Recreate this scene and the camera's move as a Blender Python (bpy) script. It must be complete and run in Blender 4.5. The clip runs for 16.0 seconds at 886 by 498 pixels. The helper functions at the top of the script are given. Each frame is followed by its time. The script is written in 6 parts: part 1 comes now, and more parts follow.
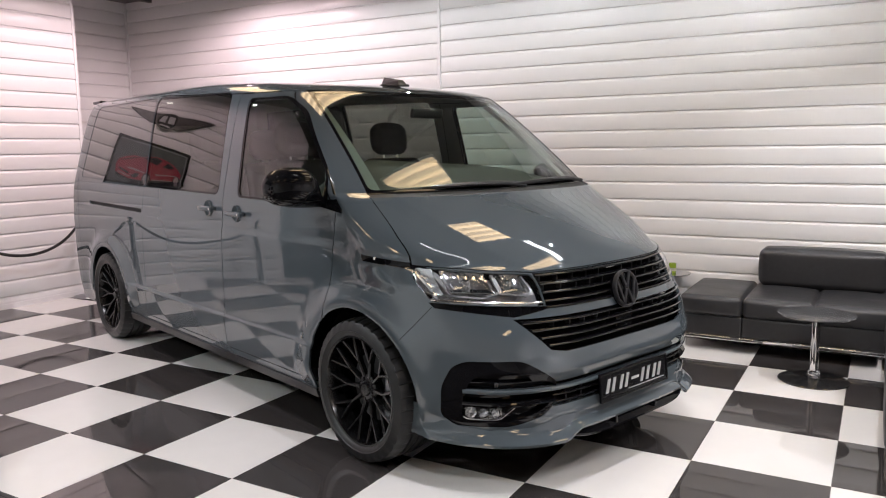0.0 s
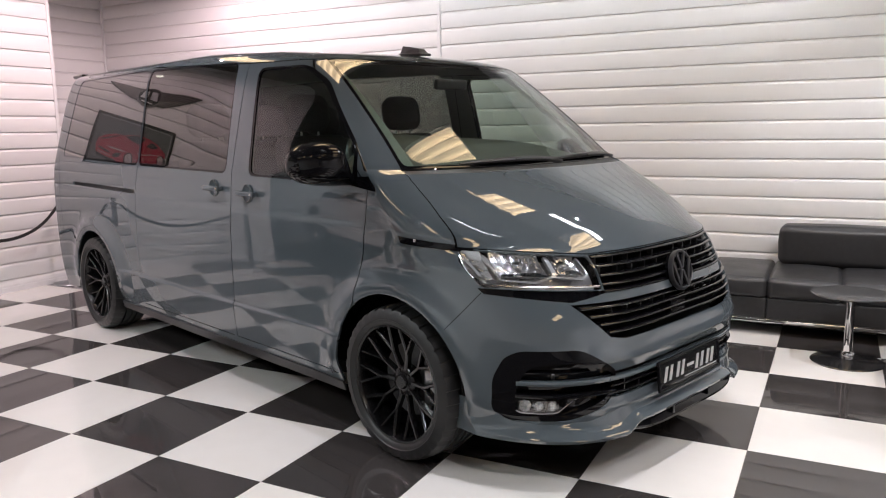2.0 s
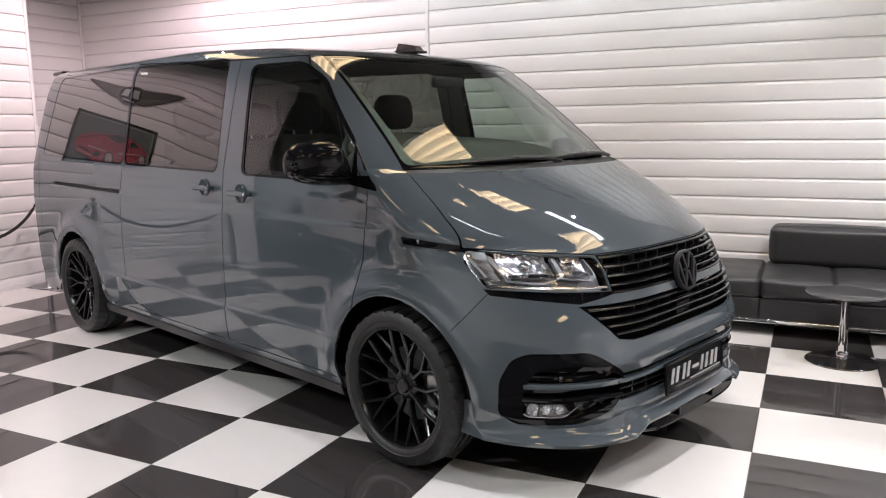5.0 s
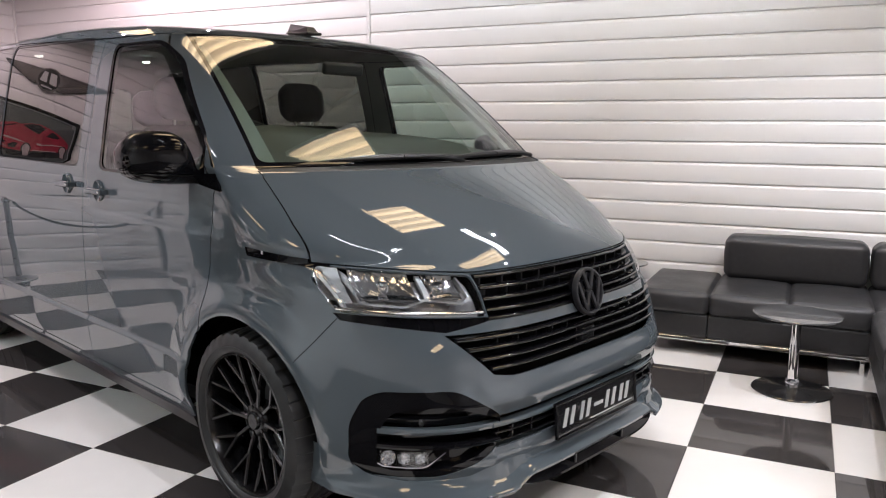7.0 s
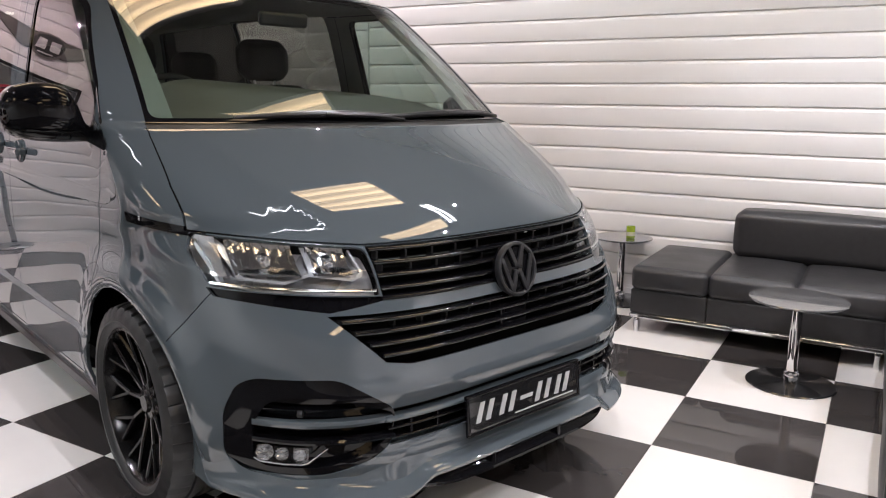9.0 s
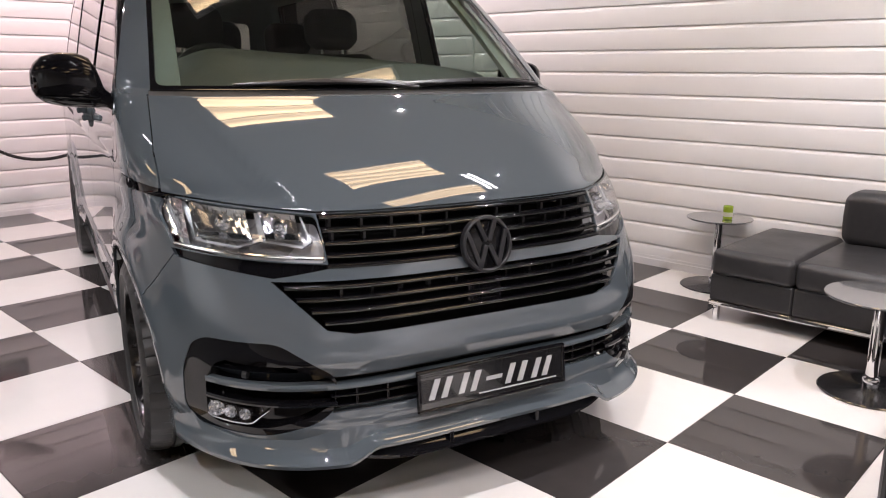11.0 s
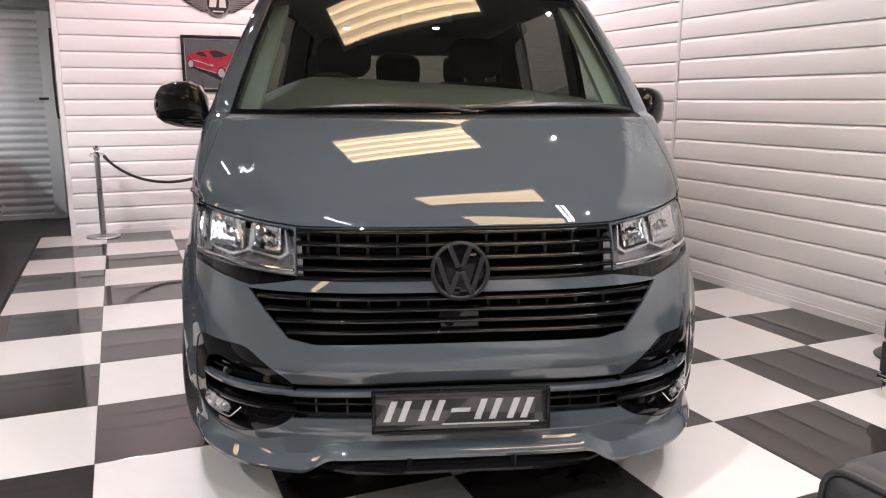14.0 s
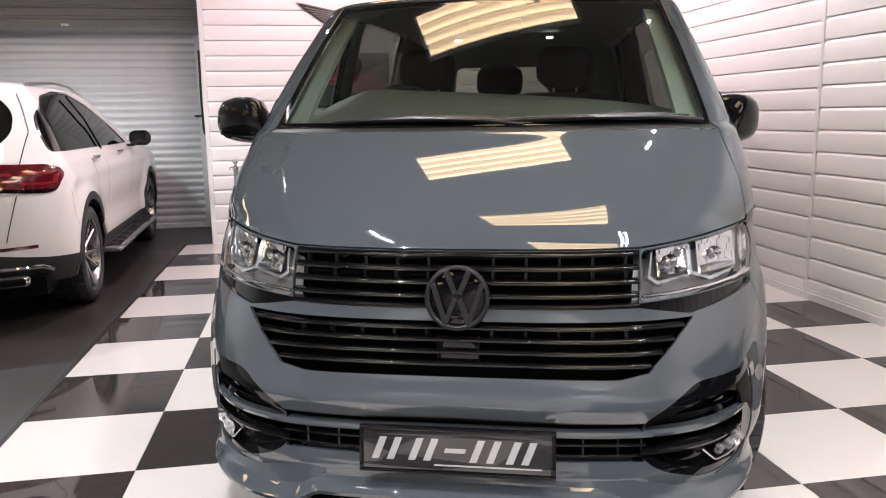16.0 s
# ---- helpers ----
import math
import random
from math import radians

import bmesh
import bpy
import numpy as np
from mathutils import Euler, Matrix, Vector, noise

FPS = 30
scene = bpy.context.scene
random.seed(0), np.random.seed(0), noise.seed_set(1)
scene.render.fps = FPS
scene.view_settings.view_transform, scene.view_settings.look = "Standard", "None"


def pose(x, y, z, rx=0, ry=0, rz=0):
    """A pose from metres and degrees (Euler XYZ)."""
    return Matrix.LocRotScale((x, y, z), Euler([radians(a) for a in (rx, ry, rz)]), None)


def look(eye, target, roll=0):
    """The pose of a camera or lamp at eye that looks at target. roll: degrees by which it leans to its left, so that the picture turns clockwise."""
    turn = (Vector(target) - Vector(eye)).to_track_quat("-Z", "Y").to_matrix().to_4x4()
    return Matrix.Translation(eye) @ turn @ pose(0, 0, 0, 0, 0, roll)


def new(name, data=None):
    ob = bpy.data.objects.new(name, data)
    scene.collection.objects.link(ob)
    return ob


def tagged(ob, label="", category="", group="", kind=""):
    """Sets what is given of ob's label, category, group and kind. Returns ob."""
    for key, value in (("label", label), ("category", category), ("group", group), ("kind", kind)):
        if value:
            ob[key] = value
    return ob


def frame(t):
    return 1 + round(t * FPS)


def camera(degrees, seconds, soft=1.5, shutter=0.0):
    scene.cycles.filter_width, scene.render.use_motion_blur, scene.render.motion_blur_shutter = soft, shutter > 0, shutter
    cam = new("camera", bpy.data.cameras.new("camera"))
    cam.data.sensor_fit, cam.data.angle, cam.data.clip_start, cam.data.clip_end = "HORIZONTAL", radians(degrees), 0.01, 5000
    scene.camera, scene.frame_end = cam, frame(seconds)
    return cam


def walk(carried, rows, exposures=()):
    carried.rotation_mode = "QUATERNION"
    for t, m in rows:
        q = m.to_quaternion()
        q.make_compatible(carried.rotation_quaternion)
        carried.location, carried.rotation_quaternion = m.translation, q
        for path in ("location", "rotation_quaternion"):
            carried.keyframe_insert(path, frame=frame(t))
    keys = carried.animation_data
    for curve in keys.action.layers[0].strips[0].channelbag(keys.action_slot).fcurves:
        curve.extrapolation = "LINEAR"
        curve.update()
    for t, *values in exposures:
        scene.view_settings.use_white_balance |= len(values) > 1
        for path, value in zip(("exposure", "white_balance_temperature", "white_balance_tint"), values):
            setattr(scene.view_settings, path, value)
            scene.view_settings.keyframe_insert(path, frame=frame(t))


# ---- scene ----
cam = camera(60.4, 16.0, 1.1)
PATH = [
    (0, (-2.4, -3.119, 1.496), (-0.682, -2.129, 1.233), -0.7),
    (0.5, (-2.337, -3.02, 1.48), (-0.624, -2.026, 1.202), -0.7),
    (1, (-2.272, -2.896, 1.475), (-0.552, -1.917, 1.184), -0.8),
    (1.5, (-2.28, -2.824, 1.472), (-0.548, -1.87, 1.17), -0.9),
    (2, (-2.324, -2.691, 1.464), (-0.57, -1.781, 1.15), -0.9),
    (2.5, (-2.402, -2.542, 1.474), (-0.633, -1.664, 1.152), -1.0),
    (3, (-2.462, -2.463, 1.468), (-0.68, -1.613, 1.147), -1.0),
    (5.5, (-2.196, -2.647, 1.453), (-0.414, -1.792, 1.143), -0.6),
    (6, (-2.037, -2.762, 1.444), (-0.253, -1.913, 1.131), -0.2),
    (6.5, (-1.84, -2.798, 1.423), (-0.052, -1.959, 1.109), 0.2),
    (7, (-1.643, -2.803, 1.431), (0.139, -1.954, 1.114), 0.3),
    (7.5, (-1.537, -2.82, 1.435), (0.242, -1.965, 1.109), 0.4),
    (8, (-1.41, -2.932, 1.413), (0.355, -2.056, 1.067), 0.4),
    (10.5, (-0.752, -3.395, 1.362), (0.749, -2.152, 0.912), 0.5),
    (11, (-0.67, -3.586, 1.363), (0.739, -2.246, 0.899), 0.2),
    (11.5, (-0.563, -3.694, 1.345), (0.76, -2.271, 0.872), 0.0),
    (12, (-0.365, -3.763, 1.336), (0.837, -2.235, 0.869), -0.3),
    (12.5, (-0.23, -3.824, 1.353), (0.876, -2.22, 0.902), -0.4),
    (13, (-0.091, -3.973, 1.356), (0.881, -2.275, 0.943), -0.7),
    (13.5, (0.022, -4.101, 1.367), (0.895, -2.344, 0.977), -0.4),
    (14, (0.173, -4.132, 1.336), (0.937, -2.325, 0.95), -0.0),
    (14.5, (0.364, -4.11, 1.34), (0.987, -2.248, 0.962), 0.1),
    (15, (0.509, -4.096, 1.347), (1.021, -2.197, 0.982), 0.1),
    (15.5, (0.668, -4.108, 1.349), (1.07, -2.181, 0.999), -0.2),
    (16, (0.703, -4.087, 1.326), (1.042, -2.147, 0.977), -0.8),
]
walk(cam, [(t, look(eye, target, roll)) for t, eye, target, roll in PATH], exposures=[(0, 0.31, 6400, 11), (3.0, 0.35, 6400, 11), (7.8, 0.45, 6280, 11), (11.0, 0.54, 6560, 16), (14.0, 0.48, 6540, 15), (16.0, 0.63, 6490, 14)])

# ---- world, lamps and exposure ----
world = bpy.data.worlds.new("world")
scene.world = world
world.use_nodes = True
world.node_tree.nodes["Background"].inputs[0].default_value = (0.8, 0.85, 1.0, 1)
world.node_tree.nodes["Background"].inputs[1].default_value = 0.02

CEILING = 3.27
PANEL_GLOW, STRIP_GLOW, SPOT_POWER = 4.6, 18.0, 91.0
# First three mirror in the bonnet; the others are guessed, added to light the room.
PANELS = [(1.64, -0.06), (1.80, -1.52), (1.84, -2.75), (1.65, 2.4), (-3.3, 0.2), (-3.3, 2.6), (-3.3, -2.2), (-1.2, -4.5), (1.65, -4.4), (-3.3, -5.6), (1.65, -6.3)]
STRIPS = [(2.55, -2.35), (0.12, -1.80), (-0.74, 0.72)]
# Added spotlights without a known source, tuned to fill floor, walls and bay.
FILL_SPOTS = [(0.2, 2.7), (1.6, 2.7), (3.1, 2.7), (2.95, -0.30), (2.95, 1.30), (2.95, -2.1), (0.1, 1.3), (0.1, -2.6), (2.3, -3.3), (-1.6, -3.4), (-3.4, 1.0), (-2.4, 2.4), (0.4, -5.0), (2.9, -5.2), (-2.2, -6.3), (1.0, -6.6)]
WALL_FILLS = (2.95,)


def spot_lamp(name, x, y, z, watts, colour, cone):
    lamp = bpy.data.lights.new(name, "SPOT")
    lamp.energy, lamp.color, lamp.spot_size, lamp.spot_blend, lamp.shadow_soft_size = watts, colour, radians(cone), 0.4, 0.014
    ob = new(name, lamp)
    ob.location = (x, y, z)
    return ob


for x, y in FILL_SPOTS:
    bay = x < -2.0 and y > 0
    spot_lamp("downlight_beam", x, y, CEILING - 0.03, SPOT_POWER * (1.45 if bay else (0.95 if x > 3 else 0.56) if y > 2.5 else 0.38 if x in WALL_FILLS else 1.4), (0.88, 0.98, 1.0) if bay else (1.0, 0.75, 0.79) if y > 2.5 else (0.93, 0.95, 0.97) if x in WALL_FILLS else (0.89, 0.88, 0.92), 150 if bay else 172 if y > 2.5 else 170 if x in WALL_FILLS else 118)

# ---- materials ----
def material(name, colour, rough=0.5, metal=0.0, vary=0.08, grain=40.0, stain=2.5, bump=0.0, bump_scale=300.0, coat=0.0, rough_vary=0.06, spec=0.5, stretch=(1, 1, 1), pieces=0.0):
    m = bpy.data.materials.new(name)
    m.use_nodes = True
    t = m.node_tree
    b = t.nodes["Principled BSDF"]
    co = t.nodes.new("ShaderNodeTexCoord")
    mp = t.nodes.new("ShaderNodeMapping")
    mp.inputs["Scale"].default_value = stretch
    t.links.new(co.outputs["Object"], mp.inputs[0])

    def noise_node(scale, detail):
        n = t.nodes.new("ShaderNodeTexNoise")
        n.inputs["Scale"].default_value, n.inputs["Detail"].default_value = scale, detail
        t.links.new(mp.outputs[0], n.inputs["Vector"])
        return n

    fine, broad = noise_node(grain, 6), noise_node(stain, 4)
    add = t.nodes.new("ShaderNodeMath")
    add.operation = "ADD"
    t.links.new(fine.outputs["Fac"], add.inputs[0])
    t.links.new(broad.outputs["Fac"], add.inputs[1])
    level = add
    if pieces:
        info = t.nodes.new("ShaderNodeObjectInfo")
        mul = t.nodes.new("ShaderNodeMath")
        mul.operation = "MULTIPLY_ADD"
        mul.inputs[1].default_value = pieces
        t.links.new(info.outputs["Random"], mul.inputs[0])
        t.links.new(add.outputs[0], mul.inputs[2])
        level = mul
    ramp = t.nodes.new("ShaderNodeMapRange")
    ramp.inputs["From Min"].default_value, ramp.inputs["From Max"].default_value = 0.6, 1.4 + pieces
    ramp.inputs["To Min"].default_value, ramp.inputs["To Max"].default_value = 1 - vary, 1 + vary
    t.links.new(level.outputs[0], ramp.inputs["Value"])
    mix = t.nodes.new("ShaderNodeVectorMath")
    mix.operation = "SCALE"
    mix.inputs[0].default_value = colour[:3]
    t.links.new(ramp.outputs[0], mix.inputs["Scale"])
    t.links.new(mix.outputs[0], b.inputs["Base Color"])
    rr = t.nodes.new("ShaderNodeMapRange")
    rr.inputs["From Min"].default_value, rr.inputs["From Max"].default_value = 0.3, 0.7
    rr.inputs["To Min"].default_value, rr.inputs["To Max"].default_value = max(0.0, rough - rough_vary), min(1.0, rough + rough_vary)
    t.links.new(broad.outputs["Fac"], rr.inputs["Value"])
    t.links.new(rr.outputs[0], b.inputs["Roughness"])
    b.inputs["Metallic"].default_value = metal
    b.inputs["Specular IOR Level"].default_value = spec
    b.inputs["Coat Weight"].default_value = coat
    b.inputs["Coat Roughness"].default_value = 0.008
    b.inputs["Coat IOR"].default_value = 1.85
    if bump:
        bn = noise_node(bump_scale, 3)
        bu = t.nodes.new("ShaderNodeBump")
        bu.inputs["Strength"].default_value, bu.inputs["Distance"].default_value = bump, 0.002
        t.links.new(bn.outputs["Fac"], bu.inputs["Height"])
        t.links.new(bu.outputs[0], b.inputs["Normal"])
    return m


def glass(name, tint, ior=1.5, rough=0.0):
    """A thin pane: what lies behind, tinted, under a mirror gloss that grows towards grazing."""
    m = bpy.data.materials.new(name)
    m.use_nodes = True
    t = m.node_tree
    t.nodes.clear()
    out = t.nodes.new("ShaderNodeOutputMaterial")
    see = t.nodes.new("ShaderNodeBsdfTransparent")
    see.inputs[0].default_value = (*tint, 1)
    gloss = t.nodes.new("ShaderNodeBsdfGlossy")
    gloss.inputs["Roughness"].default_value = rough
    facing = t.nodes.new("ShaderNodeLayerWeight")
    power = t.nodes.new("ShaderNodeMath")
    power.operation, power.inputs[1].default_value = "POWER", 4.0
    t.links.new(facing.outputs["Facing"], power.inputs[0])
    fres = t.nodes.new("ShaderNodeMath")
    fres.operation, fres.use_clamp = "MULTIPLY_ADD", True
    base = ((ior - 1) / (ior + 1)) ** 2 * 2
    fres.inputs[1].default_value, fres.inputs[2].default_value = 1 - base, base
    t.links.new(power.outputs[0], fres.inputs[0])
    mix = t.nodes.new("ShaderNodeMixShader")
    for a, b in ((fres.outputs[0], mix.inputs[0]), (see.outputs[0], mix.inputs[1]), (gloss.outputs[0], mix.inputs[2]), (mix.outputs[0], out.inputs[0])):
        t.links.new(a, b)
    return m


def glowing(name, colour, strength):
    m = bpy.data.materials.new(name)
    m.use_nodes = True
    b = m.node_tree.nodes["Principled BSDF"]
    b.inputs["Base Color"].default_value = (0.8, 0.8, 0.8, 1)
    b.inputs["Emission Color"].default_value, b.inputs["Emission Strength"].default_value = (*colour, 1), strength
    return m


PAINT = material("grey_car_paint", (0.071, 0.087, 0.098), 0.5, vary=0.015, coat=1.0, rough_vary=0.02, grain=900, spec=0.0)
GLOSS_BLACK = material("gloss_black", (0.004, 0.004, 0.005), 0.03, rough_vary=0.02, spec=0.34)
SLAT_BLACK = material("gloss_black_slat", (0.004, 0.004, 0.005), 0.03, rough_vary=0.02, spec=0.9)
SATIN_BLACK = material("satin_black", (0.012, 0.012, 0.013), 0.35, bump=0.1)
MATT_BLACK = material("matt_black", (0.011, 0.011, 0.012), 0.6, bump=0.25)
# Near-black without gloss: deep shade of hollows and gaps put into the colour.
VOID_BLACK = material("cavity_shade_black", (0.004, 0.004, 0.004), 0.8, spec=0.08)
RUBBER = material("tyre_rubber", (0.014, 0.014, 0.0145), 0.42, vary=0.25, grain=60, bump=0.25, spec=0.5)
ALLOY_BLACK = material("black_alloy", (0.0045, 0.0045, 0.005), 0.2, spec=0.45)
ALLOY_SILVER = material("silver_alloy", (0.34, 0.34, 0.35), 0.25, metal=1.0)
STEEL = material("brushed_steel", (0.45, 0.45, 0.46), 0.3, metal=1.0, stretch=(1, 1, 12))
BRAKE_STEEL = material("brake_steel", (0.10, 0.10, 0.10), 0.4, metal=0.8, vary=0.2, grain=60)
CHROME = material("chrome", (0.75, 0.75, 0.76), 0.05, metal=1.0, rough_vary=0.03, vary=0.03)
LAMP_CHROME = material("lamp_reflector", (0.80, 0.81, 0.83), 0.16, metal=1.0, rough_vary=0.04, vary=0.02)
LAMP_GREY = material("lamp_housing", (0.36, 0.36, 0.37), 0.30, metal=0.4, vary=0.15, grain=25)
EMBLEM_GREY = material("emblem_grey", (0.016, 0.016, 0.018), 0.42, spec=0.35)
REAR_PANE = material("tinted_rear_pane", (0.045, 0.043, 0.044), 0.4, vary=0.02, coat=1.0, spec=0.0)
DRL = material("lamp_light_guide", (0.60, 0.62, 0.64), 0.20, metal=0.45, coat=0.3, rough_vary=0.08, vary=0.15, grain=25)
WINDSCREEN = glass("windscreen_glass", (0.72, 0.80, 0.75), 1.55)
CLEAR = glass("clear_lens", (0.96, 0.97, 0.98), 1.45)
DOOR_GLASS = glass("door_glass", (0.5, 0.6, 0.55), 1.55)
PRIVACY = glass("privacy_glass", (0.035, 0.037, 0.04), 1.65)
SLIDE_GLASS = glass("sliding_door_glass", (0.17, 0.18, 0.16), 1.65)
TAILGATE_GLASS = glass("tailgate_glass", (0.22, 0.24, 0.21), 1.5)
LINING = material("grey_lining", (0.23, 0.255, 0.235), 0.8, bump=0.2)
TRIM_DARK = material("dark_interior_plastic", (0.062, 0.064, 0.058), 0.6, bump=0.3, bump_scale=500)
SEAT_CLOTH = material("dark_seat_cloth", (0.02, 0.02, 0.022), 0.8, bump=0.4, bump_scale=600)
PLATE_PALE = material("plate_pale", (0.42, 0.42, 0.42), 0.22, vary=0.1, coat=0.5)
PLATE_BLACK = material("plate_black", (0.01, 0.01, 0.011), 0.12, coat=0.5)
SILVER = material("silver_print", (0.62, 0.62, 0.64), 0.3, metal=0.4)
WHITE_PAINT = material("white_car_paint", (0.80, 0.77, 0.75), 0.5, vary=0.01, coat=1.0, rough_vary=0.02, spec=0.0)
RED_LENS = material("red_lens", (0.11, 0.003, 0.007), 0.12, coat=1.0, vary=0.3, grain=60)
RED_BAR = material("bright_red_lens", (0.24, 0.008, 0.016), 0.15, coat=1.0)
AMBER = material("amber_lens", (0.25, 0.08, 0.02), 0.15, coat=1.0)
CLADDING = material("white_pvc_cladding", (0.80, 0.79, 0.785), 0.34, vary=0.035, grain=6, stain=0.7, bump=0.05, bump_scale=60, pieces=0.25, stretch=(0.25, 0.25, 1.0))
TRIM_WHITE = material("white_trim", (0.78, 0.77, 0.77), 0.35, vary=0.04)
TILE_WHITE = material("white_vinyl_tile", (0.72, 0.70, 0.675), 0.06, vary=0.035, grain=9, stain=1.6, bump=0.03, bump_scale=25, rough_vary=0.05, pieces=0.3)
TILE_BLACK = material("black_vinyl_tile", (0.042, 0.038, 0.037), 0.05, vary=0.12, grain=14, stain=1.8, bump=0.03, bump_scale=25, rough_vary=0.05, pieces=0.3)
JOINT = material("tile_joint", (0.05, 0.048, 0.045), 0.6)
DARK_FLOOR = material("dark_rubber_floor", (0.030, 0.027, 0.027), 0.42, vary=0.18, grain=30, stain=1.2, bump=0.15, bump_scale=400)
CEILING_GREY = material("ceiling_sheet", (0.15, 0.14, 0.135), 0.6, vary=0.06)
WALL_PLAIN = material("plain_wall", (0.72, 0.72, 0.73), 0.6, vary=0.05)
SHUTTER = material("shutter_steel", (0.66, 0.67, 0.69), 0.38, metal=0.15, vary=0.07, grain=8, stain=1.2, pieces=0.3)
SHUTTER_DARK = material("shutter_box_steel", (0.22, 0.23, 0.235), 0.4, metal=0.4, vary=0.08)
LEATHER = material("black_leather", (0.031, 0.031, 0.033), 0.40, vary=0.2, grain=30, bump=0.35, bump_scale=180, rough_vary=0.1)
LEATHER_SEAM = material("leather_seam", (0.008, 0.008, 0.008), 0.6)
TABLE_GLASS = material("smoked_table_glass", (0.085, 0.088, 0.092), 0.10, vary=0.06, coat=1.0, rough_vary=0.04)
BASE_BLACK = material("black_base_metal", (0.012, 0.012, 0.013), 0.18, coat=0.4)
ROPE = material("black_rope", (0.014, 0.013, 0.012), 0.75, bump=0.5)
FRAME_BLACK = material("black_picture_frame", (0.010, 0.010, 0.011), 0.25)
PRINT_GREY = material("print_background", (0.085, 0.095, 0.10), 0.25, vary=0.05, stain=3)
PRINT_RED = material("print_red", (0.33, 0.030, 0.055), 0.25, vary=0.25, grain=25)
PRINT_DARK = material("print_dark", (0.02, 0.02, 0.025), 0.25)
PRINT_MAT = material("print_line", (0.38, 0.42, 0.44), 0.3)
FEATHER = material("grey_feather_metal", (0.20, 0.19, 0.19), 0.35, metal=0.5)
PRINT_PALE = material("print_pale", (0.40, 0.33, 0.34), 0.25)
CANDLE_GREEN = material("green_glass_candle", (0.30, 0.42, 0.03), 0.2, coat=0.6)
CANDLE_LABEL = material("pale_candle_label", (0.55, 0.55, 0.42), 0.5)
DIFFUSER = glowing("panel_diffuser", (1.0, 0.72, 0.41), PANEL_GLOW)
# tubes behind the diffuser give soft brighter bands
tree = DIFFUSER.node_tree
place, apart, wave, level = (tree.nodes.new(k) for k in ("ShaderNodeTexCoord", "ShaderNodeSeparateXYZ", "ShaderNodeMath", "ShaderNodeMath"))
turn_by = tree.nodes.new("ShaderNodeMath")
turn_by.operation, turn_by.inputs[1].default_value = "MULTIPLY", 2 * math.pi / 0.12
wave.operation = "SINE"
level.operation, level.inputs[1].default_value, level.inputs[2].default_value = "MULTIPLY_ADD", 0.38 * PANEL_GLOW, 0.95 * PANEL_GLOW
for a, b in ((place.outputs["Object"], apart.inputs[0]), (apart.outputs["Y"], turn_by.inputs[0]), (turn_by.outputs[0], wave.inputs[0]), (wave.outputs[0], level.inputs[0]),
             (level.outputs[0], tree.nodes["Principled BSDF"].inputs["Emission Strength"])):
    tree.links.new(a, b)
LOUVRE = material("louvre_white", (0.6, 0.55, 0.45), 0.3, metal=0.3)
TUBE = glowing("strip_tube", (0.92, 0.96, 1.0), STRIP_GLOW)
BULB = glowing("bulb_glow", (1.0, 0.95, 0.9), 5.0)

# ---- mesh helpers ----
def finish(mesh, mat, sharp=35.0):
    mesh.materials.append(mat)
    mesh.polygons.foreach_set("use_smooth", [True] * len(mesh.polygons))
    mesh.set_sharp_from_angle(angle=radians(sharp))
    mesh.update()
    return mesh


